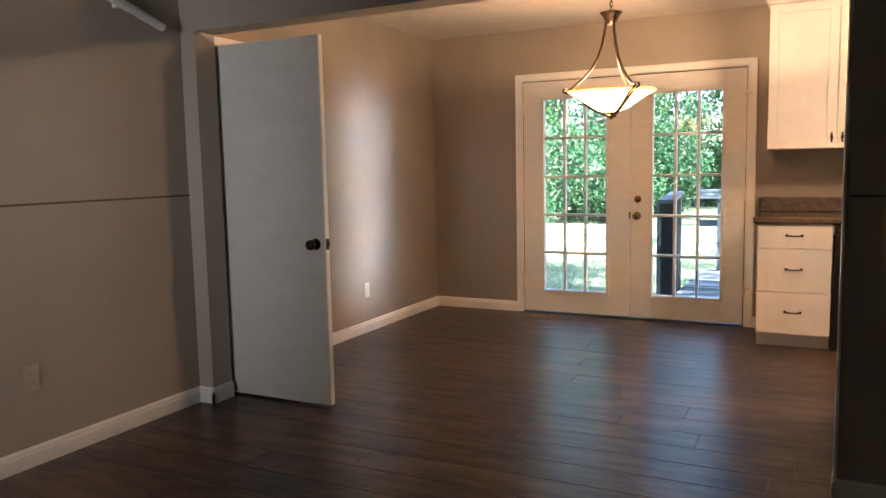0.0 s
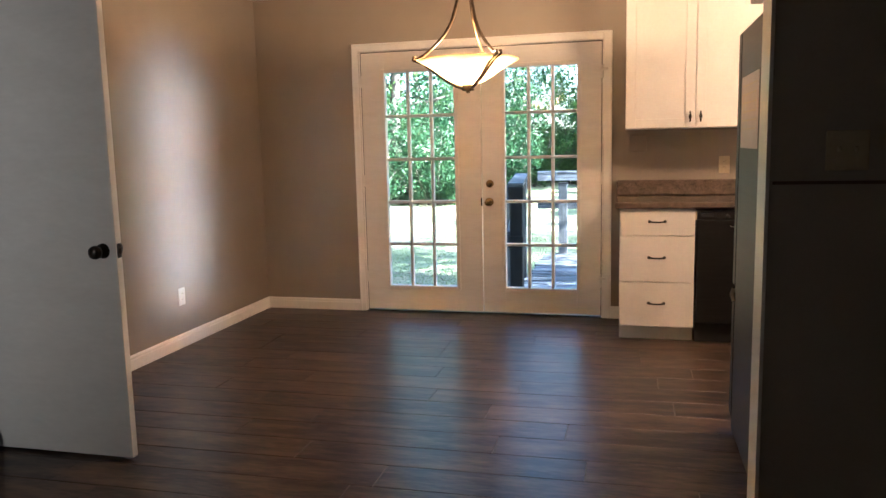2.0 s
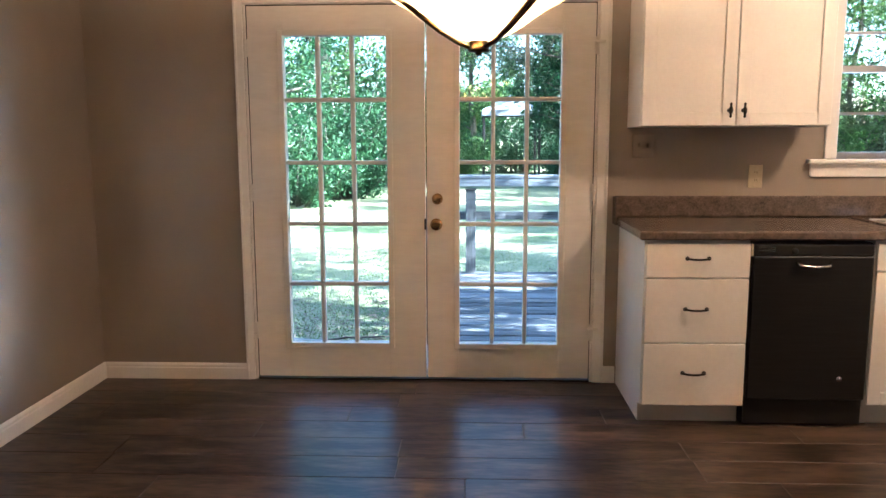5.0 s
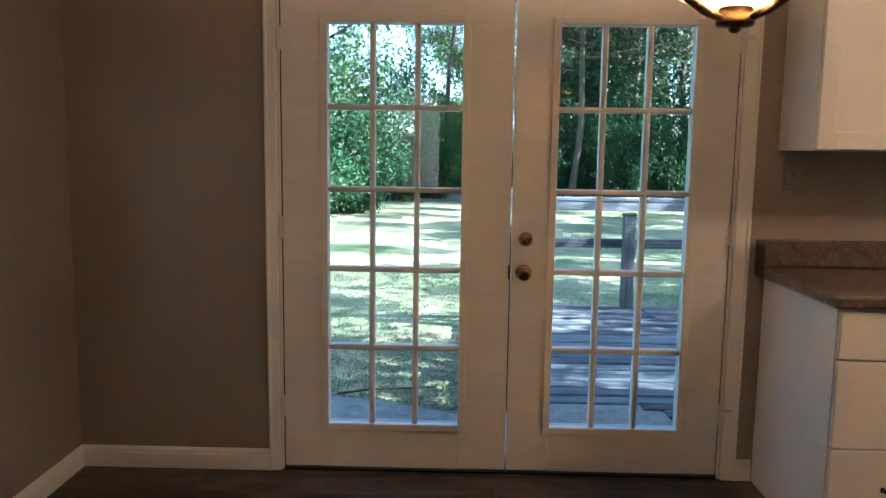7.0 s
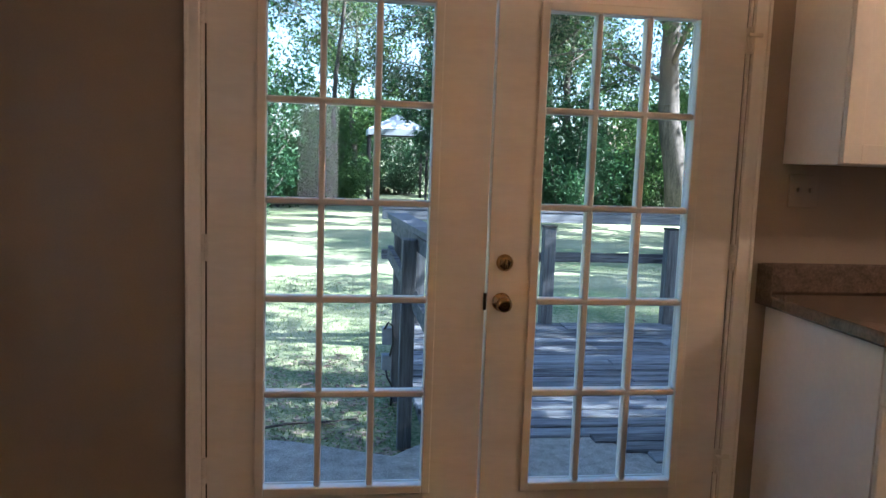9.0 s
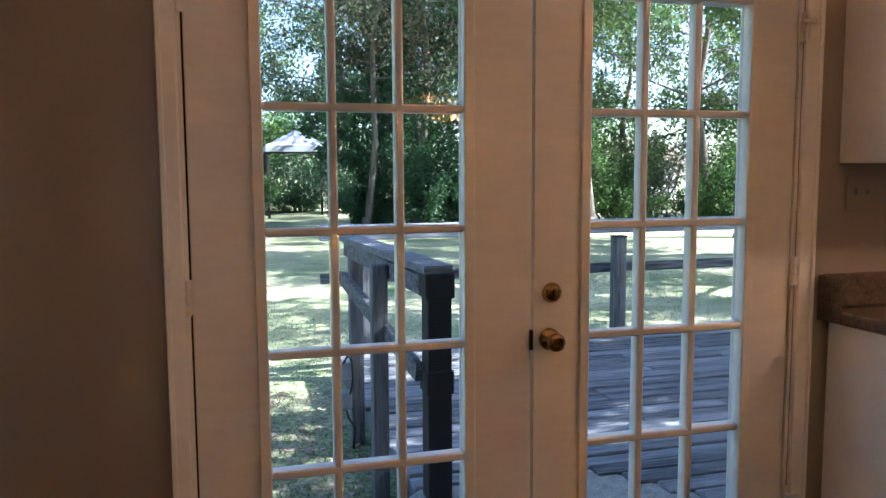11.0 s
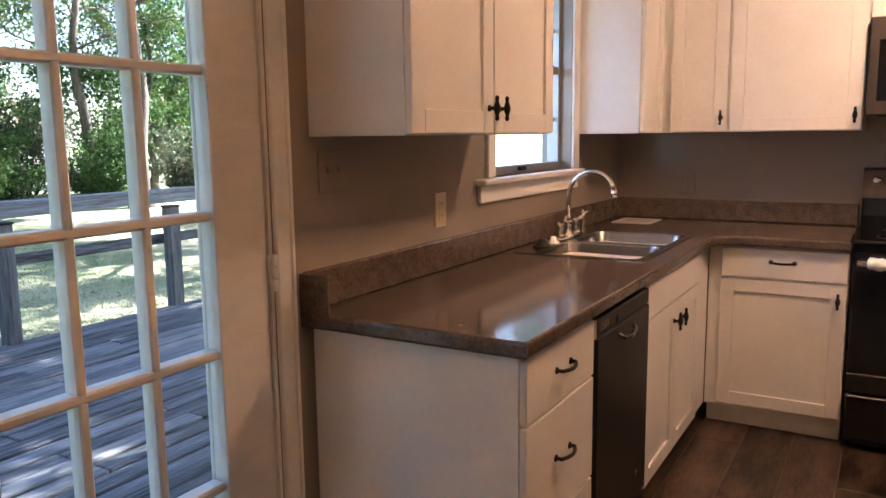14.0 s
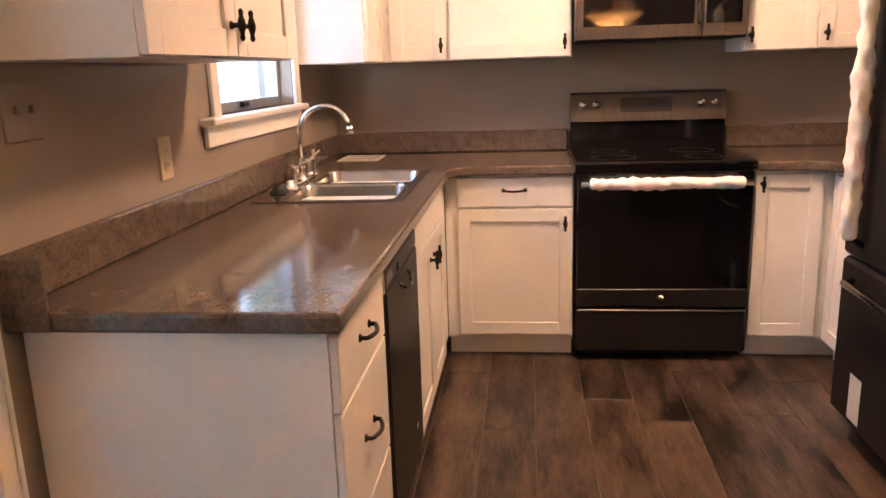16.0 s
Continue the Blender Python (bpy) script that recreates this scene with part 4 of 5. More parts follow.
tube(bm, [(FRX0 - 0.004, -2.235, 0.61), (FRX0 - 0.012, -2.228, 0.64), (FRX0 - 0.004, -2.222, 0.66)], 0.010, 6)
part("tape_tab", bm, M_IVORY, fr, "torn shipping tape on the door edge")

# ---- pendant lamp ----
px, py = PEND
HUB = 2.130
HUB_RISE = (HUB + 0.025 - 1.746) / 0.417
pd = thing("pendant_lamp", (px, py, H), "bronze pendant lamp with a lit amber glass bowl", "pendant lamp")
bm = bmesh.new()
prof = [(0.0, 0.004), (0.002, 0.035), (0.020, 0.085), (0.050, 0.130), (0.085, 0.172), (0.115, 0.212), (0.138, 0.252), (0.150, 0.268)]
rings = [ring(bm, (px, py, 1.613 + 0.85 * h), (0, 0, 1), r, 48) for h, r in prof]
inner = [ring(bm, (px, py, 1.618 + 0.85 * h), (0, 0, 1), max(0.003, r - 0.005), 48) for h, r in prof]
for a, b in zip(rings, rings[1:]):
    bridge(bm, a, b)
for a, b in zip(inner, inner[1:]):
    bridge(bm, a, b)
bridge(bm, rings[-1], inner[-1])
part("glass_bowl", bm, M_BOWL, pd, "glowing amber alabaster glass bowl", True)
bm = bmesh.new()
lathe(bm, (px, py, 1.572), (0, 0, 1), [(0, 0.005), (0.005, 0.011), (0.010, 0.010), (0.012, 0.031), (0.018, 0.034), (0.026, 0.030), (0.044, 0.028), (0.050, 0.034), (0.054, 0.004)], 22)
part("finial", bm, M_PEWTER, pd, "", True)
for k in range(3):
    a = radians(75 + 120 * k)
    ca, sa = math.cos(a), math.sin(a)
    bm = bmesh.new()
    pts = [(0.02, 1.560), (0.060, 1.576), (0.120, 1.616), (0.180, 1.668), (0.235, 1.717), (0.272, 1.732), (0.285, 1.738), (0.282, 1.754), (0.268, 1.756)]
    for q in (-0.045, 0.045):
        cq, sq = math.cos(a + q), math.sin(a + q)
        tube(bm, [(px + cq * r, py + sq * r, 1.572 + 0.86 * (z - 1.536)) for r, z in pts], 0.0065, 8)
    pts = [(0.268, 1.738), (0.225, 1.762), (0.170, 1.808), (0.118, 1.865), (0.080, 1.930), (0.055, 2.010), (0.040, 2.085), (0.030, 2.155)]
    tube(bm, [(px + ca * r, py + sa * r, 1.746 + (z - 1.738) * HUB_RISE) for r, z in pts], 0.0085, 8)
    part("arm", bm, M_PEWTER, pd, "curved bronze arm", True)
bm = bmesh.new()
lathe(bm, (px, py, HUB), (0, 0, 1), [(0, 0.020), (0.012, 0.030), (0.030, 0.040), (0.050, 0.050), (0.066, 0.064), (0.074, 0.066), (0.082, 0.030), (0.094, 0.014)], 24)
part("hub", bm, M_PEWTER, pd, "flared bronze hub", True)
bm = bmesh.new()
for k in range(9):
    zc = 2.232 + k * 0.022
    pts = []
    for i in range(11):
        t = 2 * math.pi * i / 10
        dx, dz = 0.009 * math.cos(t), 0.015 * math.sin(t)
        pts.append((px + (dx if k % 2 else 0), py + (0 if k % 2 else dx), zc + dz))
    tube(bm, pts, 0.0026, 6)
part("chain", bm, M_PEWTER, pd, "short bronze chain", True)
bm = bmesh.new()
lathe(bm, (px, py, H - 0.030), (0, 0, 1), [(0, 0.010), (0.006, 0.040), (0.020, 0.060), (0.030, 0.062)], 24)
part("canopy", bm, M_PEWTER, pd, "round bronze ceiling canopy", True)


# ---- kitchen ceiling light ----
cl = thing("ceiling_light", (4.30, -1.50, H), "lit frosted dome lamp flush on the kitchen ceiling", "ceiling light")
bm = bmesh.new()
lathe(bm, (4.30, -1.50, H - 0.026), (0, 0, 1), [(0, 0.150), (0.006, 0.162), (0.018, 0.160), (0.025, 0.150)], 32)
part("base", bm, M_NICKEL, cl, "brushed metal ring", True)
bm = bmesh.new()
lathe(bm, (4.30, -1.50, H - 0.105), (0, 0, 1), [(0, 0.004), (0.006, 0.050), (0.020, 0.092), (0.044, 0.126), (0.072, 0.144), (0.080, 0.146)], 32)
part("diffuser", bm, M_LAMP, cl, "glowing frosted glass dome", True)

# ---- outlets and switches ----
def plate(name, face, u, v, w, h, material, kind, label, cat):
    th = thing(name, face.p(u, 0, v), label, cat)
    bm = bmesh.new()
    face.box(bm, u - w / 2, u + w / 2, 0.0005, 0.007, v - h / 2, v + h / 2, 0.0025)
    part("cover_plate", bm, material, th)
    if kind == "outlet":
        for s in (-0.020, 0.020):
            bm = bmesh.new()
            face.box(bm, u - 0.016, u + 0.016, 0.0068, 0.009, v + s - 0.014, v + s + 0.014, 0.0015)
            so = part("socket", bm, material, th)
            bm = bmesh.new()
            for du in (-0.006, 0.006):
                face.box(bm, u + du - 0.001, u + du + 0.001, 0.0088, 0.0093, v + s - 0.002, v + s + 0.007)
            part("slots", bm, M_GAP, so)
    else:
        n = 1 if kind == "switch" else 2
        for k in range(n):
            du = 0 if n == 1 else (k - 0.5) * 0.046
            bm = bmesh.new()
            face.box(bm, u + du - 0.005, u + du + 0.005, 0.0068, 0.017, v - 0.004, v + 0.012, 0.002)
            part("toggle", bm, material, th)
    return th


WN = Face((0, 0, 0), (1, 0, 0), (0, -1, 0))
WW = Face((0, 0, 0), (0, 1, 0), (1, 0, 0))
WL = Face((0.09, 0, 0), (0, 1, 0), (1, 0, 0))
WE = Face((XR, 0, 0), (0, -1, 0), (-1, 0, 0))
WD = Face((0, YS, 0), (1, 0, 0), (0, -1, 0))
plate("wall_outlet", WW, -1.245, 0.340, 0.070, 0.115, M_PLATE, "outlet", "beige duplex outlet on the dining room wall", "outlet")
plate("wall_outlet", WL, -4.197, 0.40, 0.072, 0.118, M_PLATE, "outlet", "beige duplex outlet on the panel wall", "outlet")
plate("wall_outlet", WN, 3.545, 1.125, 0.072, 0.120, M_IVORY, "outlet", "ivory duplex outlet above the counter", "outlet")
plate("wall_outlet", WE, 0.389, 1.110, 0.070, 0.115, M_WALL, "outlet", "wall-painted duplex outlet on the range wall", "outlet")
plate("light_switch", WN, 2.960, 1.285, 0.118, 0.118, M_WALL, "double", "wall-painted two-gang light switch under the cabinet", "light switch")
plate("light_switch", WD, 3.543, 1.266, 0.118, 0.118, M_IVORY, "double", "ivory two-gang light switch on the partition", "light switch")

# ---- kitchen window ----
win = thing("window_1", (4.33, 0.09, WZ0), "aluminium sash window with white stool over the sink", "window", "", "structure")
bm = bmesh.new()
box(bm, WX0, WX0 + 0.03, 0.055, 0.110, WZ0, WZ1)
box(bm, WX1 - 0.03, WX1, 0.055, 0.110, WZ0, WZ1)
box(bm, WX0 + 0.03, WX1 - 0.03, 0.055, 0.110, WZ0, WZ0 + 0.035)
box(bm, WX0 + 0.03, WX1 - 0.03, 0.055, 0.110, WZ1 - 0.035, WZ1)
box(bm, WX0 + 0.03, WX1 - 0.03, 0.060, 0.100, 1.660, 1.695)
part("window_frame", bm, M_ALU, win, "grey aluminium sash frame")
for z in (1.45, 1.86):
    bm = bmesh.new()
    box(bm, WX0 + 0.03, WX1 - 0.03, 0.074, 0.090, z - 0.008, z + 0.008)
    part("muntin", bm, M_ALU, win)
for z0, z1 in ((WZ0 + 0.035, 1.660), (1.695, WZ1 - 0.035)):
    bm = bmesh.new()
    quad(bm, ((WX0 + 0.03, 0.082, z0), (WX1 - 0.03, 0.082, z0), (WX1 - 0.03, 0.082, z1), (WX0 + 0.03, 0.082, z1)))
    part("pane", bm, M_GLASS, win).visible_shadow = False
bm = bmesh.new()
box(bm, 4.30, 4.36, 0.040, 0.062, WZ0 + 0.012, WZ0 + 0.030, 0.002)
part("sash_lock", bm, M_BRONZE, win)
bm = bmesh.new()
box(bm, 3.800, 4.852, -0.052, 0.055, WZ0 - 0.024, WZ0, 0.006)
box(bm, 3.820, 4.840, -0.018, -0.001, WZ0 - 0.092, WZ0 - 0.024, 0.003)
part("window_sill", bm, M_TRIM, win, "white stool and apron")
bm = bmesh.new()
box(bm, WX1, WX1 + 0.072, -0.016, -0.001, WZ0, WZ1 + 0.07, 0.003)
box(bm, WX0 - 0.060, WX0, -0.016, -0.001, WZ0, WZ1 + 0.07, 0.003)
box(bm, WX0, WX1, -0.016, -0.001, WZ1, WZ1 + 0.07, 0.003)
part("window_casing", bm, M_TRIM, win)


# ---- outdoors ----
GZ = -0.40
gm = bmesh.new()
xs = sorted([-400, -150, -70, -40] + [-26 + 2.0 * i for i in range(33)] + [55, 90, 160, 400])
ys = sorted([-300, -100, -40, -14, -9, -4, 0.0] + [1.5 + 1.5 * i for i in range(26)] + [50, 70, 120, 250, 500])
gv = [[gm.verts.new((x, y, GZ + (0.05 * noise.noise(Vector((x * 0.13, y * 0.13, 0))) if 2 < y < 45 and abs(x) < 40 else 0.0))) for x in xs] for y in ys]
for j in range(len(ys) - 1):
    for i in range(len(xs) - 1):
        gm.faces.new((gv[j][i], gv[j][i + 1], gv[j + 1][i + 1], gv[j + 1][i]))
tagged(part("ground", gm, M_GRASS, None, "", True), "patchy sunlit lawn running to the trees", "lawn", "", "structure")

bm = bmesh.new()
poly = [(-1.6, 0.16), (3.5, 0.16), (3.16, 0.90), (2.75, 1.42), (1.82, 1.42), (1.60, 1.20), (1.10, 1.42), (0.55, 1.55), (-1.6, 1.60)]
lo, hi = [bm.verts.new((x, y, GZ - 0.05)) for x, y in poly], [bm.verts.new((x, y, -0.165)) for x, y in poly]
for i in range(len(poly)):
    bm.faces.new((lo[i], lo[(i + 1) % len(poly)], hi[(i + 1) % len(poly)], hi[i]))
bm.faces.new(hi)
tagged(part("patio", bm, M_CONC), "rough grey concrete landing outside the doors", "patio", "", "structure")
# unseen roof for shade; the last box is added to stop sun at the east opening
solid("shade_roof", [(-2.2, 7.2, 0.10, 0.78, 2.60, 2.78), (-2.2, 7.2, -9.0, 0.10, 2.62, 2.80), (7.2, 9.8, -9.0, -3.4, 2.62, 2.80)], M_ROOF, "unseen flat eave and roof with an east extension added to block the sun", "roof")

rnd = random.Random(5)
DK = -0.150


def board(parent, name, x0, x1, y0, y1, z0, z1, material, tilt=0.0):
    bm = bmesh.new()
    box(bm, x0, x1, y0, y1, z0, z1, 0.007)
    ob = part(name, bm, material, parent)
    return ob


deck = thing("deck", (4.0, 2.8, GZ), "weathered grey wooden deck of worn boards", "deck", "", "structure")
y = 1.43
while y < 4.34:
    cut = rnd.choice((3.4, 4.1, 4.9))
    dz = rnd.uniform(-0.009, 0.006)
    left = 1.80 + rnd.uniform(-0.015, 0.02)
    board(deck, "board", left, cut - 0.003, y, y + 0.124, DK - 0.036 + dz, DK + dz, M_DECK)
    dz += rnd.uniform(-0.004, 0.004)
    board(deck, "board", cut + 0.003, 6.6, y, y + 0.124, DK - 0.036 + dz, DK + dz, M_DECK)
    y += 0.148
y = 0.17
while y < 1.40:
    x0 = (3.50 - (y - 0.16) * 0.46 if y < 0.84 else 3.16 - (y - 0.84) * 0.79) - 0.05
    board(deck, "board", x0, 6.6, y, y + 0.128, DK - 0.036, DK + rnd.uniform(-0.004, 0.003), M_DECK)
    y += 0.1445
for x in (1.86, 3.4, 4.9, 6.4):
    bm = bmesh.new()
    box(bm, x, x + 0.04, 1.43, 4.38, GZ - 0.02, DK - 0.042)
    part("joist", bm, M_POST, deck)

rail_w = thing("deck_railing", (1.7, 2.0, GZ), "grey wooden railing along the deck steps", "railing")
bm = bmesh.new()
box(bm, 1.826, 1.940, 1.265, 1.380, DK - 0.02, 0.850, 0.004)
pp = part("post", bm, M_DARKPOST, rail_w, "near-black stained post")
bm = bmesh.new()
box(bm, 1.814, 1.952, 1.253, 1.392, 0.790, 0.905, 0.005)
part("post_cap", bm, M_DARKPOST, pp)
bm = bmesh.new()
box(bm, 1.817, 1.949, 1.256, 1.389, 0.345, 0.455, 0.005)
part("collar", bm, M_DARKPOST, pp)


def beam(bm, p0, p1, w, h):
    """A board from p0 to p1, w across and h high."""
    p0, p1 = Vector(p0), Vector(p1)
    d = (p1 - p0).normalized()
    s = d.cross(Vector((0, 0, 1))).normalized() * (w / 2)
    u = s.cross(d).normalized() * (h / 2)
    v = [bm.verts.new(p + a * s + b * u) for p in (p0, p1) for a, b in ((-1, -1), (1, -1), (1, 1), (-1, 1))]
    for f in ((3, 2, 1, 0), (4, 5, 6, 7), (0, 1, 5, 4), (1, 2, 6, 5), (2, 3, 7, 6), (3, 0, 4, 7)):
        bm.faces.new([v[i] for i in f])


for x, y, z in ((1.718, 1.880, 0.885), (1.735, 2.760, 0.925)):
    bm = bmesh.new()
    box(bm, x - 0.042, x + 0.042, y - 0.042, y + 0.042, GZ - 0.05, z, 0.004)
    part("post", bm, M_POST, rail_w)
bm = bmesh.new()
beam(bm, (1.880, 1.270, 0.923), (1.715, 2.860, 0.950), 0.140, 0.036)
part("cap_rail", bm, M_DECK, rail_w, "flat weathered cap board")
bm = bmesh.new()
beam(bm, (1.800, 1.330, 0.440), (1.670, 2.860, 0.690), 0.034, 0.090)
part("mid_rail", bm, M_DECK, rail_w, "sloping weathered side board")
bm = bmesh.new()
beam(bm, (1.830, 1.385, 0.840), (1.690, 2.820, 0.885), 0.034, 0.090)
part("top_rail", bm, M_DECK, rail_w)

eb = thing("outdoor_outlet_box", (1.66, 2.72, 0.1), "pair of grey electrical boxes with cable on a post", "outlet box")
for z0, z1 in ((0.050, 0.170), (-0.135, -0.025)):
    bm = bmesh.new()
    box(bm, 1.622, 1.692, 2.680, 2.760, z0, z1, 0.006)
    part("box", bm, M_BOXGREY, eb)
bm = bmesh.new()
tube(bm, [(1.637, 2.685, 0.165), (1.662, 2.670, 0.215), (1.694, 2.676, 0.190), (1.700, 2.690, 0.06), (1.677, 2.675, -0.03)], 0.008, 6)
part("cable", bm, M_BLACK, eb, "black power cable", True)
bm = bmesh.new()
tube(bm, [(1.652, 2.690, -0.13), (1.662, 2.675, -0.18), (1.702, 2.670, -0.25), (1.694, 2.680, -0.39)], 0.008, 6)
part("cable", bm, M_BLACK, eb, "black power cable", True)

rail_n = thing("deck_fence", (4.0, 4.25, GZ), "grey wooden railing along the far deck edge", "railing")
for x in (2.04, 3.260, 4.470, 6.020):
    bm = bmesh.new()
    box(bm, x - 0.055, x + 0.055, 4.300, 4.410, GZ - 0.05, 0.765, 0.004)
    p0 = part("post", bm, M_POST, rail_n)
    bm = bmesh.new()
    box(bm, x - 0.062, x + 0.062, 4.293, 4.417, 0.765, 0.782, 0.003)
    part("post_cap", bm, M_DARKPOST, p0, "dark flat post cap")
bm = bmesh.new()
box(bm, 1.70, 6.6, 4.420, 4.457, 0.800, 0.890, 0.004)
box(bm, 1.70, 6.6, 4.415, 4.555, 0.892, 0.926, 0.004)
part("top_rail", bm, M_DECK, rail_n)
bm = bmesh.new()
box(bm, 1.70, 6.6, 4.420, 4.457, 0.430, 0.520, 0.004)
part("mid_rail", bm, M_DECK, rail_n)


# ---- plants ----
def leaves(name, centres, size, material, parent, seed, flat=0.0, label=""):
    """Many small pointed leaves, one folded quad each, at the given centres."""
    g = np.random.default_rng(seed)
    c = np.asarray(centres, float)
    n = len(c)
    a = g.normal(size=(n, 3))
    a[:, 2] *= 1 - flat
    a /= np.linalg.norm(a, axis=1, keepdims=True)
    b = np.cross(a, g.normal(size=(n, 3)))
    b /= np.linalg.norm(b, axis=1, keepdims=True) + 1e-9
    s = size * g.uniform(0.6, 1.4, (n, 1))
    v = np.concatenate([c - a * s, c + b * s * 0.42, c + a * s, c - b * s * 0.42], axis=1).reshape(-1, 3)
    f = np.arange(4 * n).reshape(-1, 4)
    me = bpy.data.meshes.new(name)
    me.from_pydata(v.tolist(), [], f.tolist())
    me.materials.append(material)
    ob = new(name, me)
    ob.parent = parent
    ob.matrix_parent_inverse = Matrix.Translation(-parent.location)
    if label:
        tagged(ob, label)
    return ob


def blob(g, c, r, n, hollow=0.55):
    d = g.normal(size=(n, 3))
    d /= np.linalg.norm(d, axis=1, keepdims=True)
    return np.asarray(c) + d * (r * (hollow + (1 - hollow) * g.uniform(0, 1, (n, 1)) ** 0.5))


def tree(x, y, height, spread, trunk_r, material, seed, label, n_leaf=3200, low=0.35, size=0.13, lean=(0, 0), cat="tree", every=1):
    g = np.random.default_rng(seed)
    th = thing("tree", (x, y, GZ), label, cat, "trees round the lawn")
    bm = bmesh.new()
    top = Vector((x + lean[0], y + lean[1], GZ + height * 0.8))
    base = Vector((x, y, GZ - 0.1))
    pts = [base.lerp(top, i / 7) + Vector((0.12 * math.sin(i * 1.3 + seed), 0.12 * math.cos(i * 1.7 + seed), 0)) * (i > 0) for i in range(8)]
    tube(bm, pts, trunk_r, 10, trunk_r * 0.28)
    cyl(bm, base, base + Vector((0, 0, 0.5)), trunk_r * 1.5, trunk_r * 0.98, 10)
    tips = []
    nb = 13
    for k in range(nb):
        f = low + (1 - low) * (k + 0.5) / nb
        p = base.lerp(top, f)
        a = 2.4 * k + seed
        reach = spread * (1.15 - 0.65 * (f - low) / (1 - low)) * g.uniform(0.7, 1.1)
        q = p + Vector((math.cos(a) * reach, math.sin(a) * reach, height * 0.16 * g.uniform(0.2, 1.2)))
        mid = p.lerp(q, 0.5) + Vector((g.uniform(-0.3, 0.3), g.uniform(-0.3, 0.3), 0.35 * g.uniform(-0.5, 1)))
        tube(bm, [p, p.lerp(mid, 0.5), mid, mid.lerp(q, 0.5) + Vector((0, 0, 0.08)), q], trunk_r * 0.30 * (1.25 - f), 6, 0.018)
        for s in (0.45, 0.75, 1.0):
            t = p.lerp(q, s)
            tips.append(t)
            for w in range(2):
                e2 = t + Vector(g.normal(size=3)) * 0.55
                tube(bm, [t, t.lerp(e2, 0.5) + Vector(g.normal(size=3)) * 0.08, e2], 0.022, 4, 0.006)
                tips.append(e2)
    part("trunk", bm, M_BARK, th, "grey-brown bark trunk with limbs", True)
    tips += [top, top + Vector((0.4, 0.2, 0.5))]
    tips = tips[::every]
    per = max(8, int(3.2 * n_leaf) // len(tips))
    cl = [blob(g, tuple(t), spread * g.uniform(0.13, 0.30) * (1.0 if every == 1 else 0.85), per, 0.2) * 1.0 for t in tips]
    leaves("crown", np.concatenate(cl), size * 0.55, material, th, seed + 1)
    return th


def shrub(x, y, h, r, material, seed, label, n_leaf=2600, size=0.11):
    g = np.random.default_rng(seed)
    th = thing("shrub", (x, y, GZ), label, "shrub", "shrubs round the lawn")
    bm = bmesh.new()
    pts = []
    for k in range(16):
        a = 2.4 * k + seed
        rr = r * math.sqrt((k + 0.5) / 16)
        zz = h * g.uniform(0.30, 1.0) * (1 - 0.35 * (rr / r) ** 2)
        q = Vector((x + math.cos(a) * rr, y + math.sin(a) * rr, GZ + zz))
        b0 = Vector((x + math.cos(a) * 0.25 * rr, y + math.sin(a) * 0.25 * rr, GZ - 0.05))
        tube(bm, [b0, b0.lerp(q, 0.5) + Vector(g.normal(size=3)) * 0.12, q], 0.035, 5, 0.008)
        for s in (0.28, 0.5, 0.75, 1.0):
            pts.append(b0.lerp(q, s))
    part("stems", bm, M_BARK, th, "thin brown stems", True)
    cl = [blob(g, tuple(p), r * g.uniform(0.16, 0.30), int(4.0 * n_leaf) // len(pts), 0.15) for p in pts]
    c = np.concatenate(cl)
    c[:, 2] = np.maximum(c[:, 2], GZ + 0.02)
    leaves("foliage", c, size * 0.55, material, th, seed + 1)
    return th


OAK = "tall shade tree with grey trunk and loose green crown"
DARK = "dense dark evergreen tree at the lawn edge"
THIN = "slender tree with pale green leaves"
tree(12.1, 20.6, 15.0, 4.6, 0.42, M_LEAF, 21, "big oak with pale grey trunk and spreading limbs", 5200, 0.34, 0.15, (-1.2, 0.5))
tree(7.6, 23.4, 13.5, 5.2, 0.16, M_LEAF3, 22, "moss-hung oak with tangled grey-green twigs", 6500, 0.36, 0.11, (-0.6, -1.0))
tree(1.0, 27.0, 14.0, 4.8, 0.12, M_LEAF3, 58, "moss-hung oak with tangled grey-green twigs", 6500, 0.48, 0.10, (0.4, -0.6))
# these next two trees are added outside the view to dapple the lawn
tree(17.0, 10.5, 15.0, 4.6, 0.30, M_LEAF, 59, OAK, 4200, 0.50, 0.16, every=5)
tree(20.0, 3.0, 16.5, 4.8, 0.32, M_LEAF, 60, OAK, 2600, 0.50, 0.17, every=3)
tree(5.2, 22.2, 12.5, 4.2, 0.13, M_LEAF3, 56, "moss-hung oak with tangled grey-green twigs", 4200, 0.46, 0.10, (0.6, -0.6))
tree(17.0, 21.5, 11.5, 3.8, 0.20, M_LEAF, 57, THIN, 1500, 0.40, 0.13)
tree(6.0, 25.0, 10.0, 2.2, 0.22, M_LEAF2, 23, DARK, 5200, 0.12, 0.14)
tree(7.4, 24.4, 10.0, 3.0, 0.20, M_LEAF2, 24, DARK, 6500, 0.08, 0.13)
tree(9.8, 25.6, 10.5, 3.2, 0.20, M_LEAF2, 25, DARK, 6500, 0.08, 0.13)
tree(-4.6, 18.5, 11.0, 3.6, 0.24, M_LEAF, 27, OAK, 5600, 0.18, 0.14)
tree(-7.8, 14.0, 11.0, 3.8, 0.26, M_LEAF2, 28, DARK, 6000, 0.10, 0.14)
tree(-11.0, 18.0, 13.0, 4.4, 0.28, M_LEAF2, 29, DARK, 5600, 0.10, 0.16)
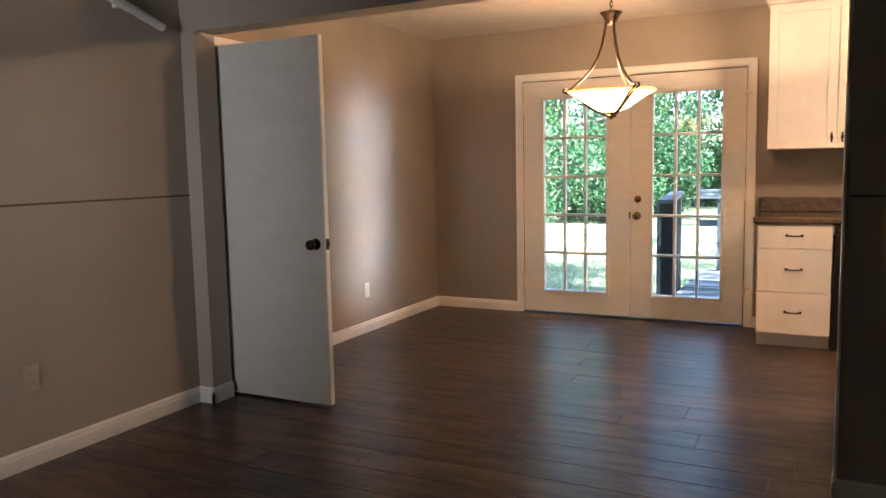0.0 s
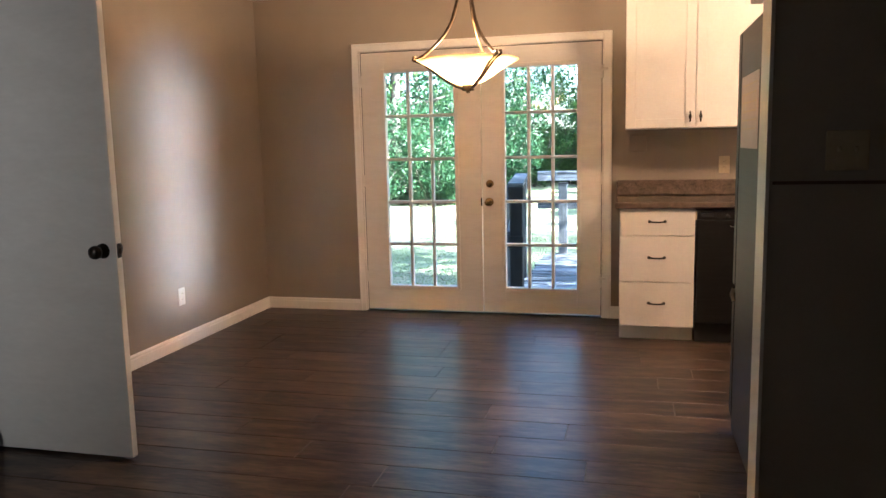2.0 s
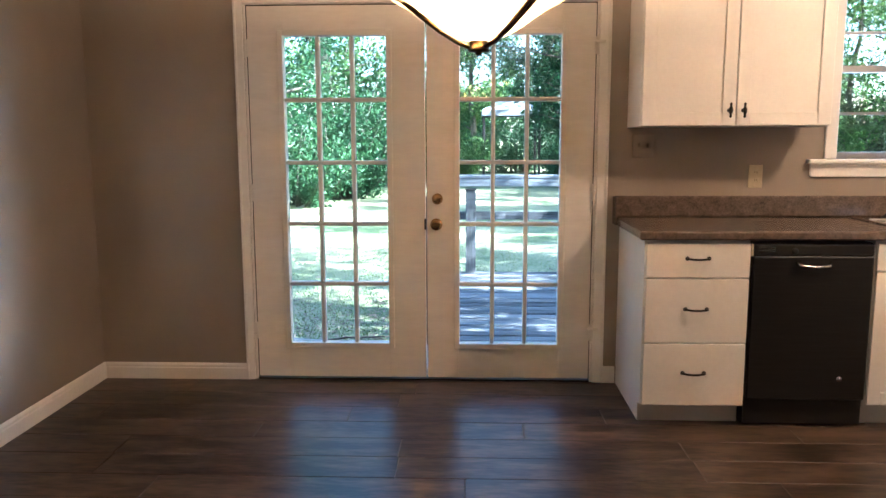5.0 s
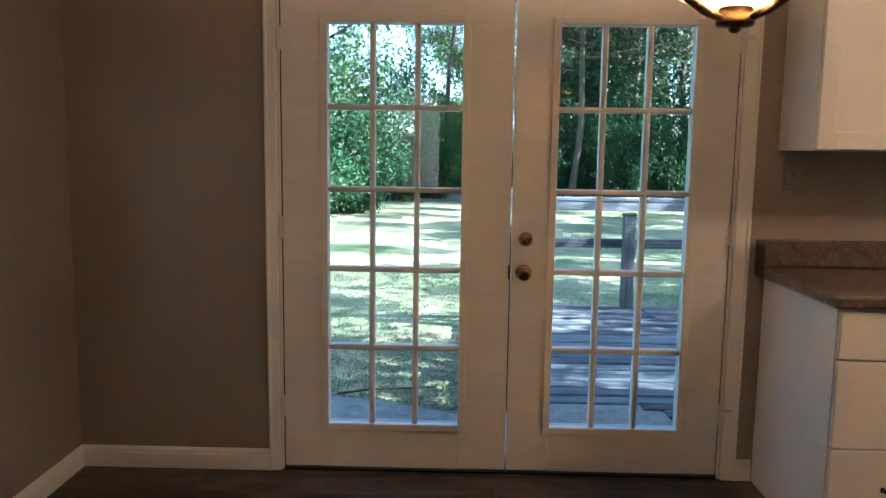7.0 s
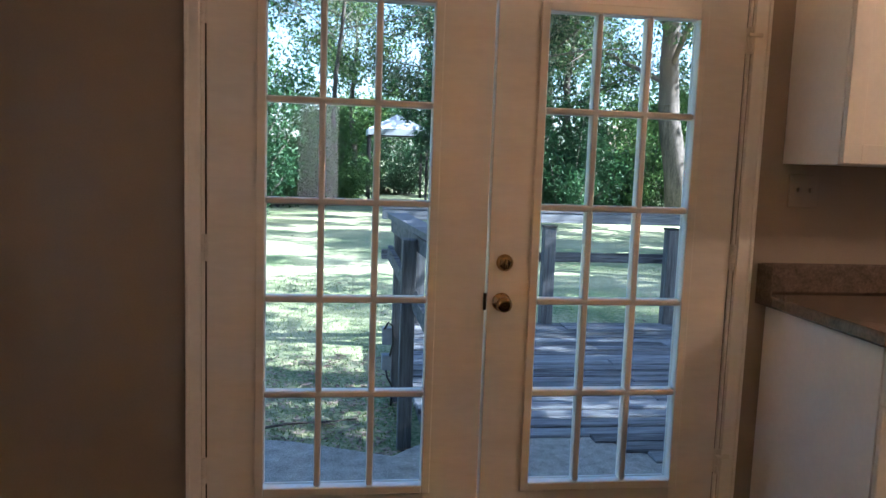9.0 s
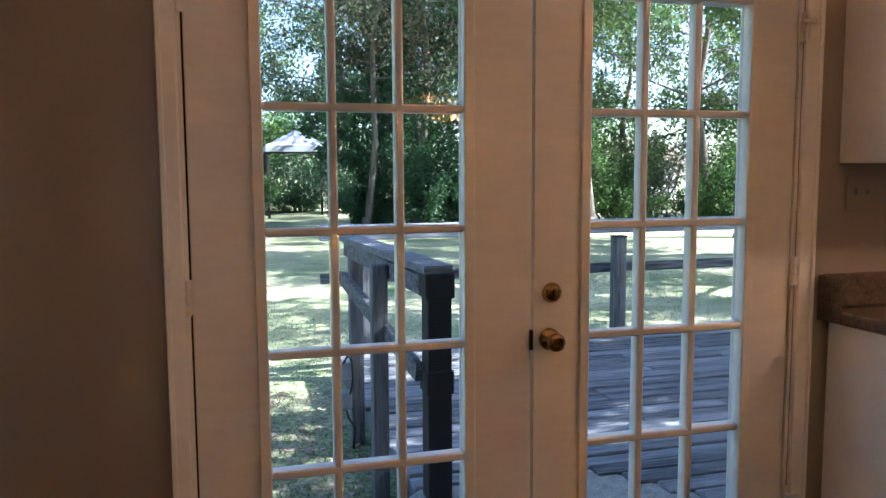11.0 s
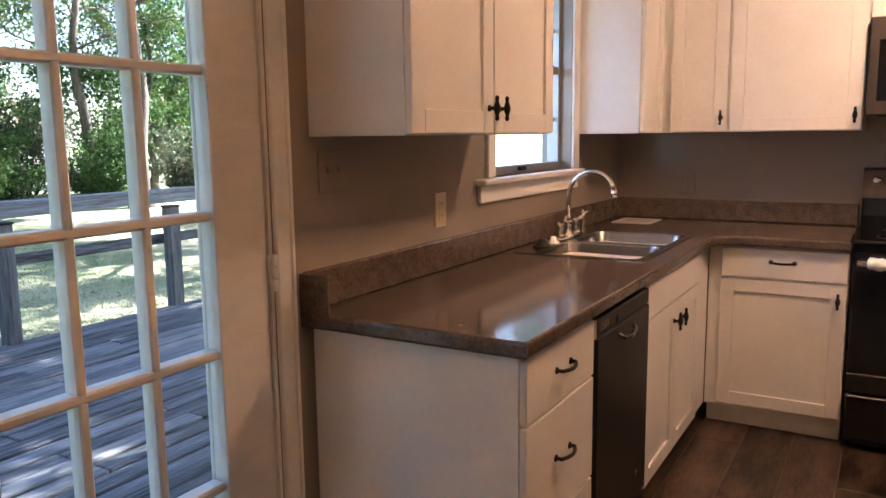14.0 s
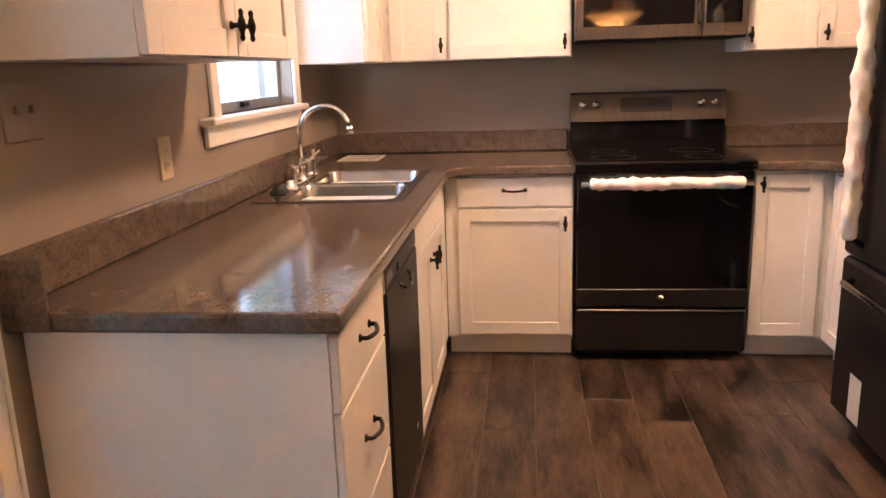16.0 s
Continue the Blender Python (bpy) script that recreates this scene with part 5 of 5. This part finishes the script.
tree(-3.4, 24.0, 12.0, 3.8, 0.26, M_LEAF2, 30, DARK, 4800, 0.14, 0.16)
tree(-13.5, 11.0, 12.0, 4.4, 0.28, M_LEAF, 31, OAK, 4800, 0.10, 0.16)
tree(16.0, 25.0, 9.5, 3.4, 0.16, M_LEAF, 32, THIN, 5600, 0.22, 0.15)
tree(20.0, 22.0, 8.5, 3.2, 0.16, M_LEAF, 33, THIN, 5200, 0.20, 0.15)
tree(24.5, 25.0, 6.0, 3.0, 0.24, M_LEAF, 34, OAK, 3600, 0.25, 0.18)
tree(26.0, 15.5, 5.6, 2.6, 0.2, M_LEAF, 35, THIN, 3000, 0.22, 0.16)
tree(10.5, 31.0, 13.0, 4.2, 0.24, M_LEAF, 37, OAK, 4200, 0.25, 0.18)
tree(1.2, 46.0, 5.0, 3.2, 0.3, M_LEAF, 38, OAK, 3600, 0.15, 0.26)
tree(9.0, 48.0, 9.0, 5.5, 0.3, M_LEAF2, 39, DARK, 3600, 0.10, 0.26)
tree(20.0, 41.0, 6.0, 5.5, 0.3, M_LEAF, 40, OAK, 3600, 0.10, 0.26)
tree(34.0, 36.0, 6.5, 6.0, 0.3, M_LEAF, 41, OAK, 3600, 0.10, 0.28)
tree(-10.0, 40.0, 13.0, 6.0, 0.3, M_LEAF2, 42, DARK, 3600, 0.08, 0.28)
tree(-20.0, 28.0, 13.0, 6.0, 0.3, M_LEAF2, 43, DARK, 3600, 0.08, 0.28)
tree(2.0, 41.0, 12.0, 4.6, 0.22, M_LEAF, 63, OAK, 5000, 0.14, 0.20)
tree(6.8, 39.0, 12.5, 4.4, 0.22, M_LEAF2, 64, DARK, 5000, 0.12, 0.20)
# tall trees added beside the house, mostly out of view, so their crowns shade the yard
tree(10.8, 0.9, 15.0, 5.0, 0.30, M_LEAF, 51, OAK, 13000, 0.36, 0.15)
tree(15.5, 6.5, 13.5, 4.6, 0.30, M_LEAF, 52, OAK, 4200, 0.50, 0.16, every=5)
tree(13.4, 11.6, 13.0, 4.4, 0.28, M_LEAF, 61, OAK, 3800, 0.48, 0.16, every=5)
tree(14.6, 15.8, 13.0, 4.2, 0.26, M_LEAF, 62, OAK, 3400, 0.48, 0.16, every=5)
tree(17.5, -1.0, 15.0, 4.8, 0.32, M_LEAF2, 53, OAK, 3600, 0.48, 0.16, every=3)
tree(21.0, 9.0, 14.0, 4.8, 0.32, M_LEAF, 54, OAK, 3600, 0.45, 0.16, every=5)
tree(12.0, -5.0, 14.5, 4.6, 0.32, M_LEAF2, 55, OAK, 1500, 0.55, 0.16, every=3)
HEDGE = "dense green shrub at the lawn edge"
for i, (x, y, h, r, m) in enumerate(((-2.6, 15.6, 3.4, 2.0, M_LEAF2), (-4.4, 13.4, 3.2, 1.9, M_LEAF2), (-6.0, 11.0, 3.0, 1.8, M_LEAF2), (-1.6, 18.2, 2.8, 1.7, M_LEAF2), (-8.6, 9.0, 3.2, 2.0, M_LEAF),
        (-0.6, 27.5, 2.2, 1.8, M_LEAF), (1.2, 29.5, 2.2, 1.8, M_LEAF), (5.7, 23.3, 3.2, 1.3, M_LEAF2), (7.0, 22.0, 3.8, 1.7, M_LEAF2), (8.6, 21.8, 4.0, 1.8, M_LEAF2), (10.2, 23.4, 2.6, 1.7, M_LEAF2),
        (14.3, 22.6, 3.4, 1.9, M_LEAF), (12.6, 23.4, 4.2, 2.2, M_LEAF), (16.0, 23.5, 4.0, 2.0, M_LEAF3), (17.2, 21.0, 2.2, 1.4, M_LEAF), (18.8, 18.6, 2.6, 1.3, M_LEAF3), (22.2, 19.0, 2.2, 1.7, M_LEAF), (-11.0, 7.0, 3.4, 2.2, M_LEAF2), (12.6, 28.0, 2.2, 2.0, M_LEAF), (-1.9, 18.4, 5.2, 2.3, M_LEAF2), (-1.2, 24.0, 5.0, 2.2, M_LEAF), (0.5, 25.6, 4.2, 1.6, M_LEAF), (1.2, 34.5, 3.4, 2.2, M_LEAF2), (4.2, 35.5, 3.0, 2.2, M_LEAF2), (6.6, 34.0, 3.6, 2.2, M_LEAF2))):
    shrub(x, y, h, r, m, 70 + i, HEDGE)

# ---- far things ----
gz = thing("gazebo", (3.75, 31.2, GZ), "open garden gazebo with a pale grey canopy roof", "gazebo")
bm = bmesh.new()
GX, GY, GE = 3.75, 31.2, 1.30
eave = [bm.verts.new((GX + sx * GE, GY + sy * GE, 2.60)) for sx, sy in ((-1, -1), (1, -1), (1, 1), (-1, 1))]
hem = [bm.verts.new((GX + sx * GE, GY + sy * GE, 2.34)) for sx, sy in ((-1, -1), (1, -1), (1, 1), (-1, 1))]
vent = [bm.verts.new((GX + sx * 0.30, GY + sy * 0.30, 3.12)) for sx, sy in ((-1, -1), (1, -1), (1, 1), (-1, 1))]
peak = bm.verts.new((GX, GY, 3.30))
bridge(bm, hem, eave), bridge(bm, eave, vent)
for i in range(4):
    bm.faces.new((vent[i], vent[(i + 1) % 4], peak))
part("canopy", bm, M_CANOPY, gz, "pale grey cloth canopy with a hanging hem")
for sx in (-1, 1):
    for sy in (-1, 1):
        bm = bmesh.new()
        box(bm, GX + sx * 1.22 - 0.05, GX + sx * 1.22 + 0.05, GY + sy * 1.22 - 0.05, GY + sy * 1.22 + 0.05, GZ - 0.05, 2.58, 0.006)
        part("post", bm, M_DARKPOST, gz)
for sy in (-1, 1):
    bm = bmesh.new()
    box(bm, GX - 1.17, GX + 1.17, GY + sy * 1.22 - 0.03, GY + sy * 1.22 + 0.03, 2.36, 2.46, 0.004)
    part("beam", bm, M_DARKPOST, gz)
hs = thing("far_house", (25.0, 46.0, GZ), "low pale house with a reddish roof behind trees", "house")
bm = bmesh.new()
box(bm, 19.0, 31.0, 45.0, 52.0, GZ, 2.3)
part("wall", bm, M_SIDING, hs)
bm = bmesh.new()
r4 = [bm.verts.new(p) for p in ((18.5, 44.5, 2.3), (31.5, 44.5, 2.3), (31.5, 52.5, 2.3), (18.5, 52.5, 2.3), (18.5, 48.5, 4.1), (31.5, 48.5, 4.1))]
for f in ((0, 1, 5, 4), (2, 3, 4, 5), (0, 4, 3), (1, 2, 5), (3, 2, 1, 0)):
    bm.faces.new([r4[i] for i in f])
part("roof", bm, M_FENCE, hs, "reddish brown roof")
for x in (20.5, 23.5, 26.5, 29.0):
    bm = bmesh.new()
    box(bm, x, x + 1.1, 44.97, 45.01, 0.5, 1.7)
    part("window", bm, M_BGLASS, hs)
gt = thing("garden_gate", (15.8, 25.0, GZ), "black wire fence with a narrow gate", "fence")
for k in range(9):
    bm = bmesh.new()
    x = 12.6 + k * 0.85
    cyl(bm, (x, 26.0, GZ), (x, 26.0, 0.95), 0.03, n=6)
    part("post", bm, M_BLACK, gt)
for z in (-0.15, 0.25, 0.60, 0.92):
    bm = bmesh.new()
    cyl(bm, (12.6, 26.0, z), (19.4, 26.0, z), 0.012, n=5)
    part("wire", bm, M_BLACK, gt)


def scatter(name, n, region, size, material, seed, upright, label, cat):
    g = np.random.default_rng(seed)
    x0, x1, y0, y1 = region
    px2 = g.uniform(x0, x1, n)
    py2 = y0 + (y1 - y0) * g.uniform(0, 1, n) ** 1.6
    keep = ~((px2 > 1.75) & (px2 < 6.7) & (py2 < 4.4)) & ~((px2 < 2.6) & (py2 < 1.60))
    px2, py2 = px2[keep], py2[keep]
    n = len(px2)
    c = np.stack([px2, py2, np.full(n, GZ + 0.01)], 1)
    a = g.uniform(0, 2 * np.pi, n)
    s = size * g.uniform(0.5, 1.4, n)
    if upright:
        side = np.stack([np.cos(a), np.sin(a), np.zeros(n)], 1) * (s * 0.16)[:, None]
        tip = np.stack([np.cos(a * 3) * 0.5, np.sin(a * 3) * 0.5, np.ones(n)], 1) * s[:, None]
        v = np.concatenate([c - side, c + side, c + tip], 1).reshape(-1, 3)
        f = np.arange(3 * n).reshape(-1, 3)
    else:
        d = np.stack([np.cos(a), np.sin(a), g.uniform(-0.2, 0.3, n)], 1) * s[:, None]
        e3 = np.stack([-np.sin(a), np.cos(a), g.uniform(-0.3, 0.3, n)], 1) * (s * 0.5)[:, None]
        c[:, 2] += 0.012
        v = np.concatenate([c - d, c + e3, c + d, c - e3], 1).reshape(-1, 3)
        f = np.arange(4 * n).reshape(-1, 4)
    me = bpy.data.meshes.new(name)
    me.from_pydata(v.tolist(), [], f.tolist())
    me.materials.append(material)
    tagged(new(name, me), label, cat, "", "stuff")


scatter("grass", 110000, (-4, 9, 1.5, 12), 0.022, M_BLADE, 91, True, "short uneven grass blades on the lawn", "grass")
scatter("fallen_leaves", 5200, (-0.6, 2.6, 1.5, 4.0), 0.021, M_LITTER, 92, False, "dry brown leaves scattered by the deck", "leaf litter")
scatter("fallen_leaves", 2200, (-4, 12, 3.0, 16), 0.036, M_LITTER, 93, False, "dry brown leaves scattered on the lawn", "leaf litter")
bm = bmesh.new()
tube(bm, [(0.75, 2.15, GZ + 0.03), (1.0, 2.22, GZ + 0.05), (1.25, 2.28, GZ + 0.04), (1.45, 2.36, GZ + 0.03)], 0.011, 6, 0.005)
tagged(part("fallen_twig", bm, M_BARK, None, "", True), "dark fallen twig lying on the ground", "twig")

# ---- floor of planks ----
solid("subfloor", [(-1.3, XR + 0.15, -8.45, WT, -0.16, -0.006)], M_SUB, "dark underlay beneath the planks", "floor")
floor = tagged(new("floor"), "dark brown wood-look vinyl plank floor", "floor", "", "structure")
PW, PL = 0.200, 1.22
rnd = random.Random(11)
cache = {}
far = bmesh.new()
count = 0
row = 0
y = -0.030
box(far, 0.0, XR, -0.0295, -0.002, -0.006, 0.0)
while y > -8.3:
    y0 = y - PW
    x = -0.12 - PL * rnd.random()
    while x < XR:
        x1 = x + PL
        a, b = max(x, -0.12 if y > -3.0 else 0.09), min(x1, XR)
        if b - a > 0.02:
            near = y0 > -4.35 and count < 300
            key = round(b - a, 2)
            if near:
                if key not in cache:
                    bm = bmesh.new()
                    L, g = key, 0.0009
                    vs = [bm.verts.new(p) for p in ((g, g, -0.006), (L - g, g, -0.006), (L - g, PW - g, -0.006), (g, PW - g, -0.006), (g, g, -0.0012), (L - g, g, -0.0012), (L - g, PW - g, -0.0012), (g, PW - g, -0.0012), (g + 0.0026, g + 0.0026, 0), (L - g - 0.0026, g + 0.0026, 0), (L - g - 0.0026, PW - g - 0.0026, 0), (g + 0.0026, PW - g - 0.0026, 0))]
                    for lo in (0, 4):
                        for i in range(4):
                            bm.faces.new((vs[lo + i], vs[lo + (i + 1) % 4], vs[lo + 4 + (i + 1) % 4], vs[lo + 4 + i]))
                    bm.faces.new(vs[8:])
                    cache[key] = mesh_of(bm, "plank", M_PLANK)
                    cache[key].materials.append(M_PLANK_EDGE)
                    for poly in cache[key].polygons:
                        if 0.01 < abs(poly.normal.z) < 0.95:
                            poly.material_index = 1
                p = new("plank", cache[key])
                p.location = (a, y0, rnd.uniform(-0.0003, 0.0003))
                p.parent = floor
                count += 1
            else:
                box(far, a + 0.0004, b - 0.0004, y0 + 0.0004, y - 0.0004, -0.006, 0.0)
        x = x1
    y = y0
    row += 1
tagged(part("plank_field", far, M_PLANK_FAR, floor), "remaining dark vinyl planks", "", "", "stuff")
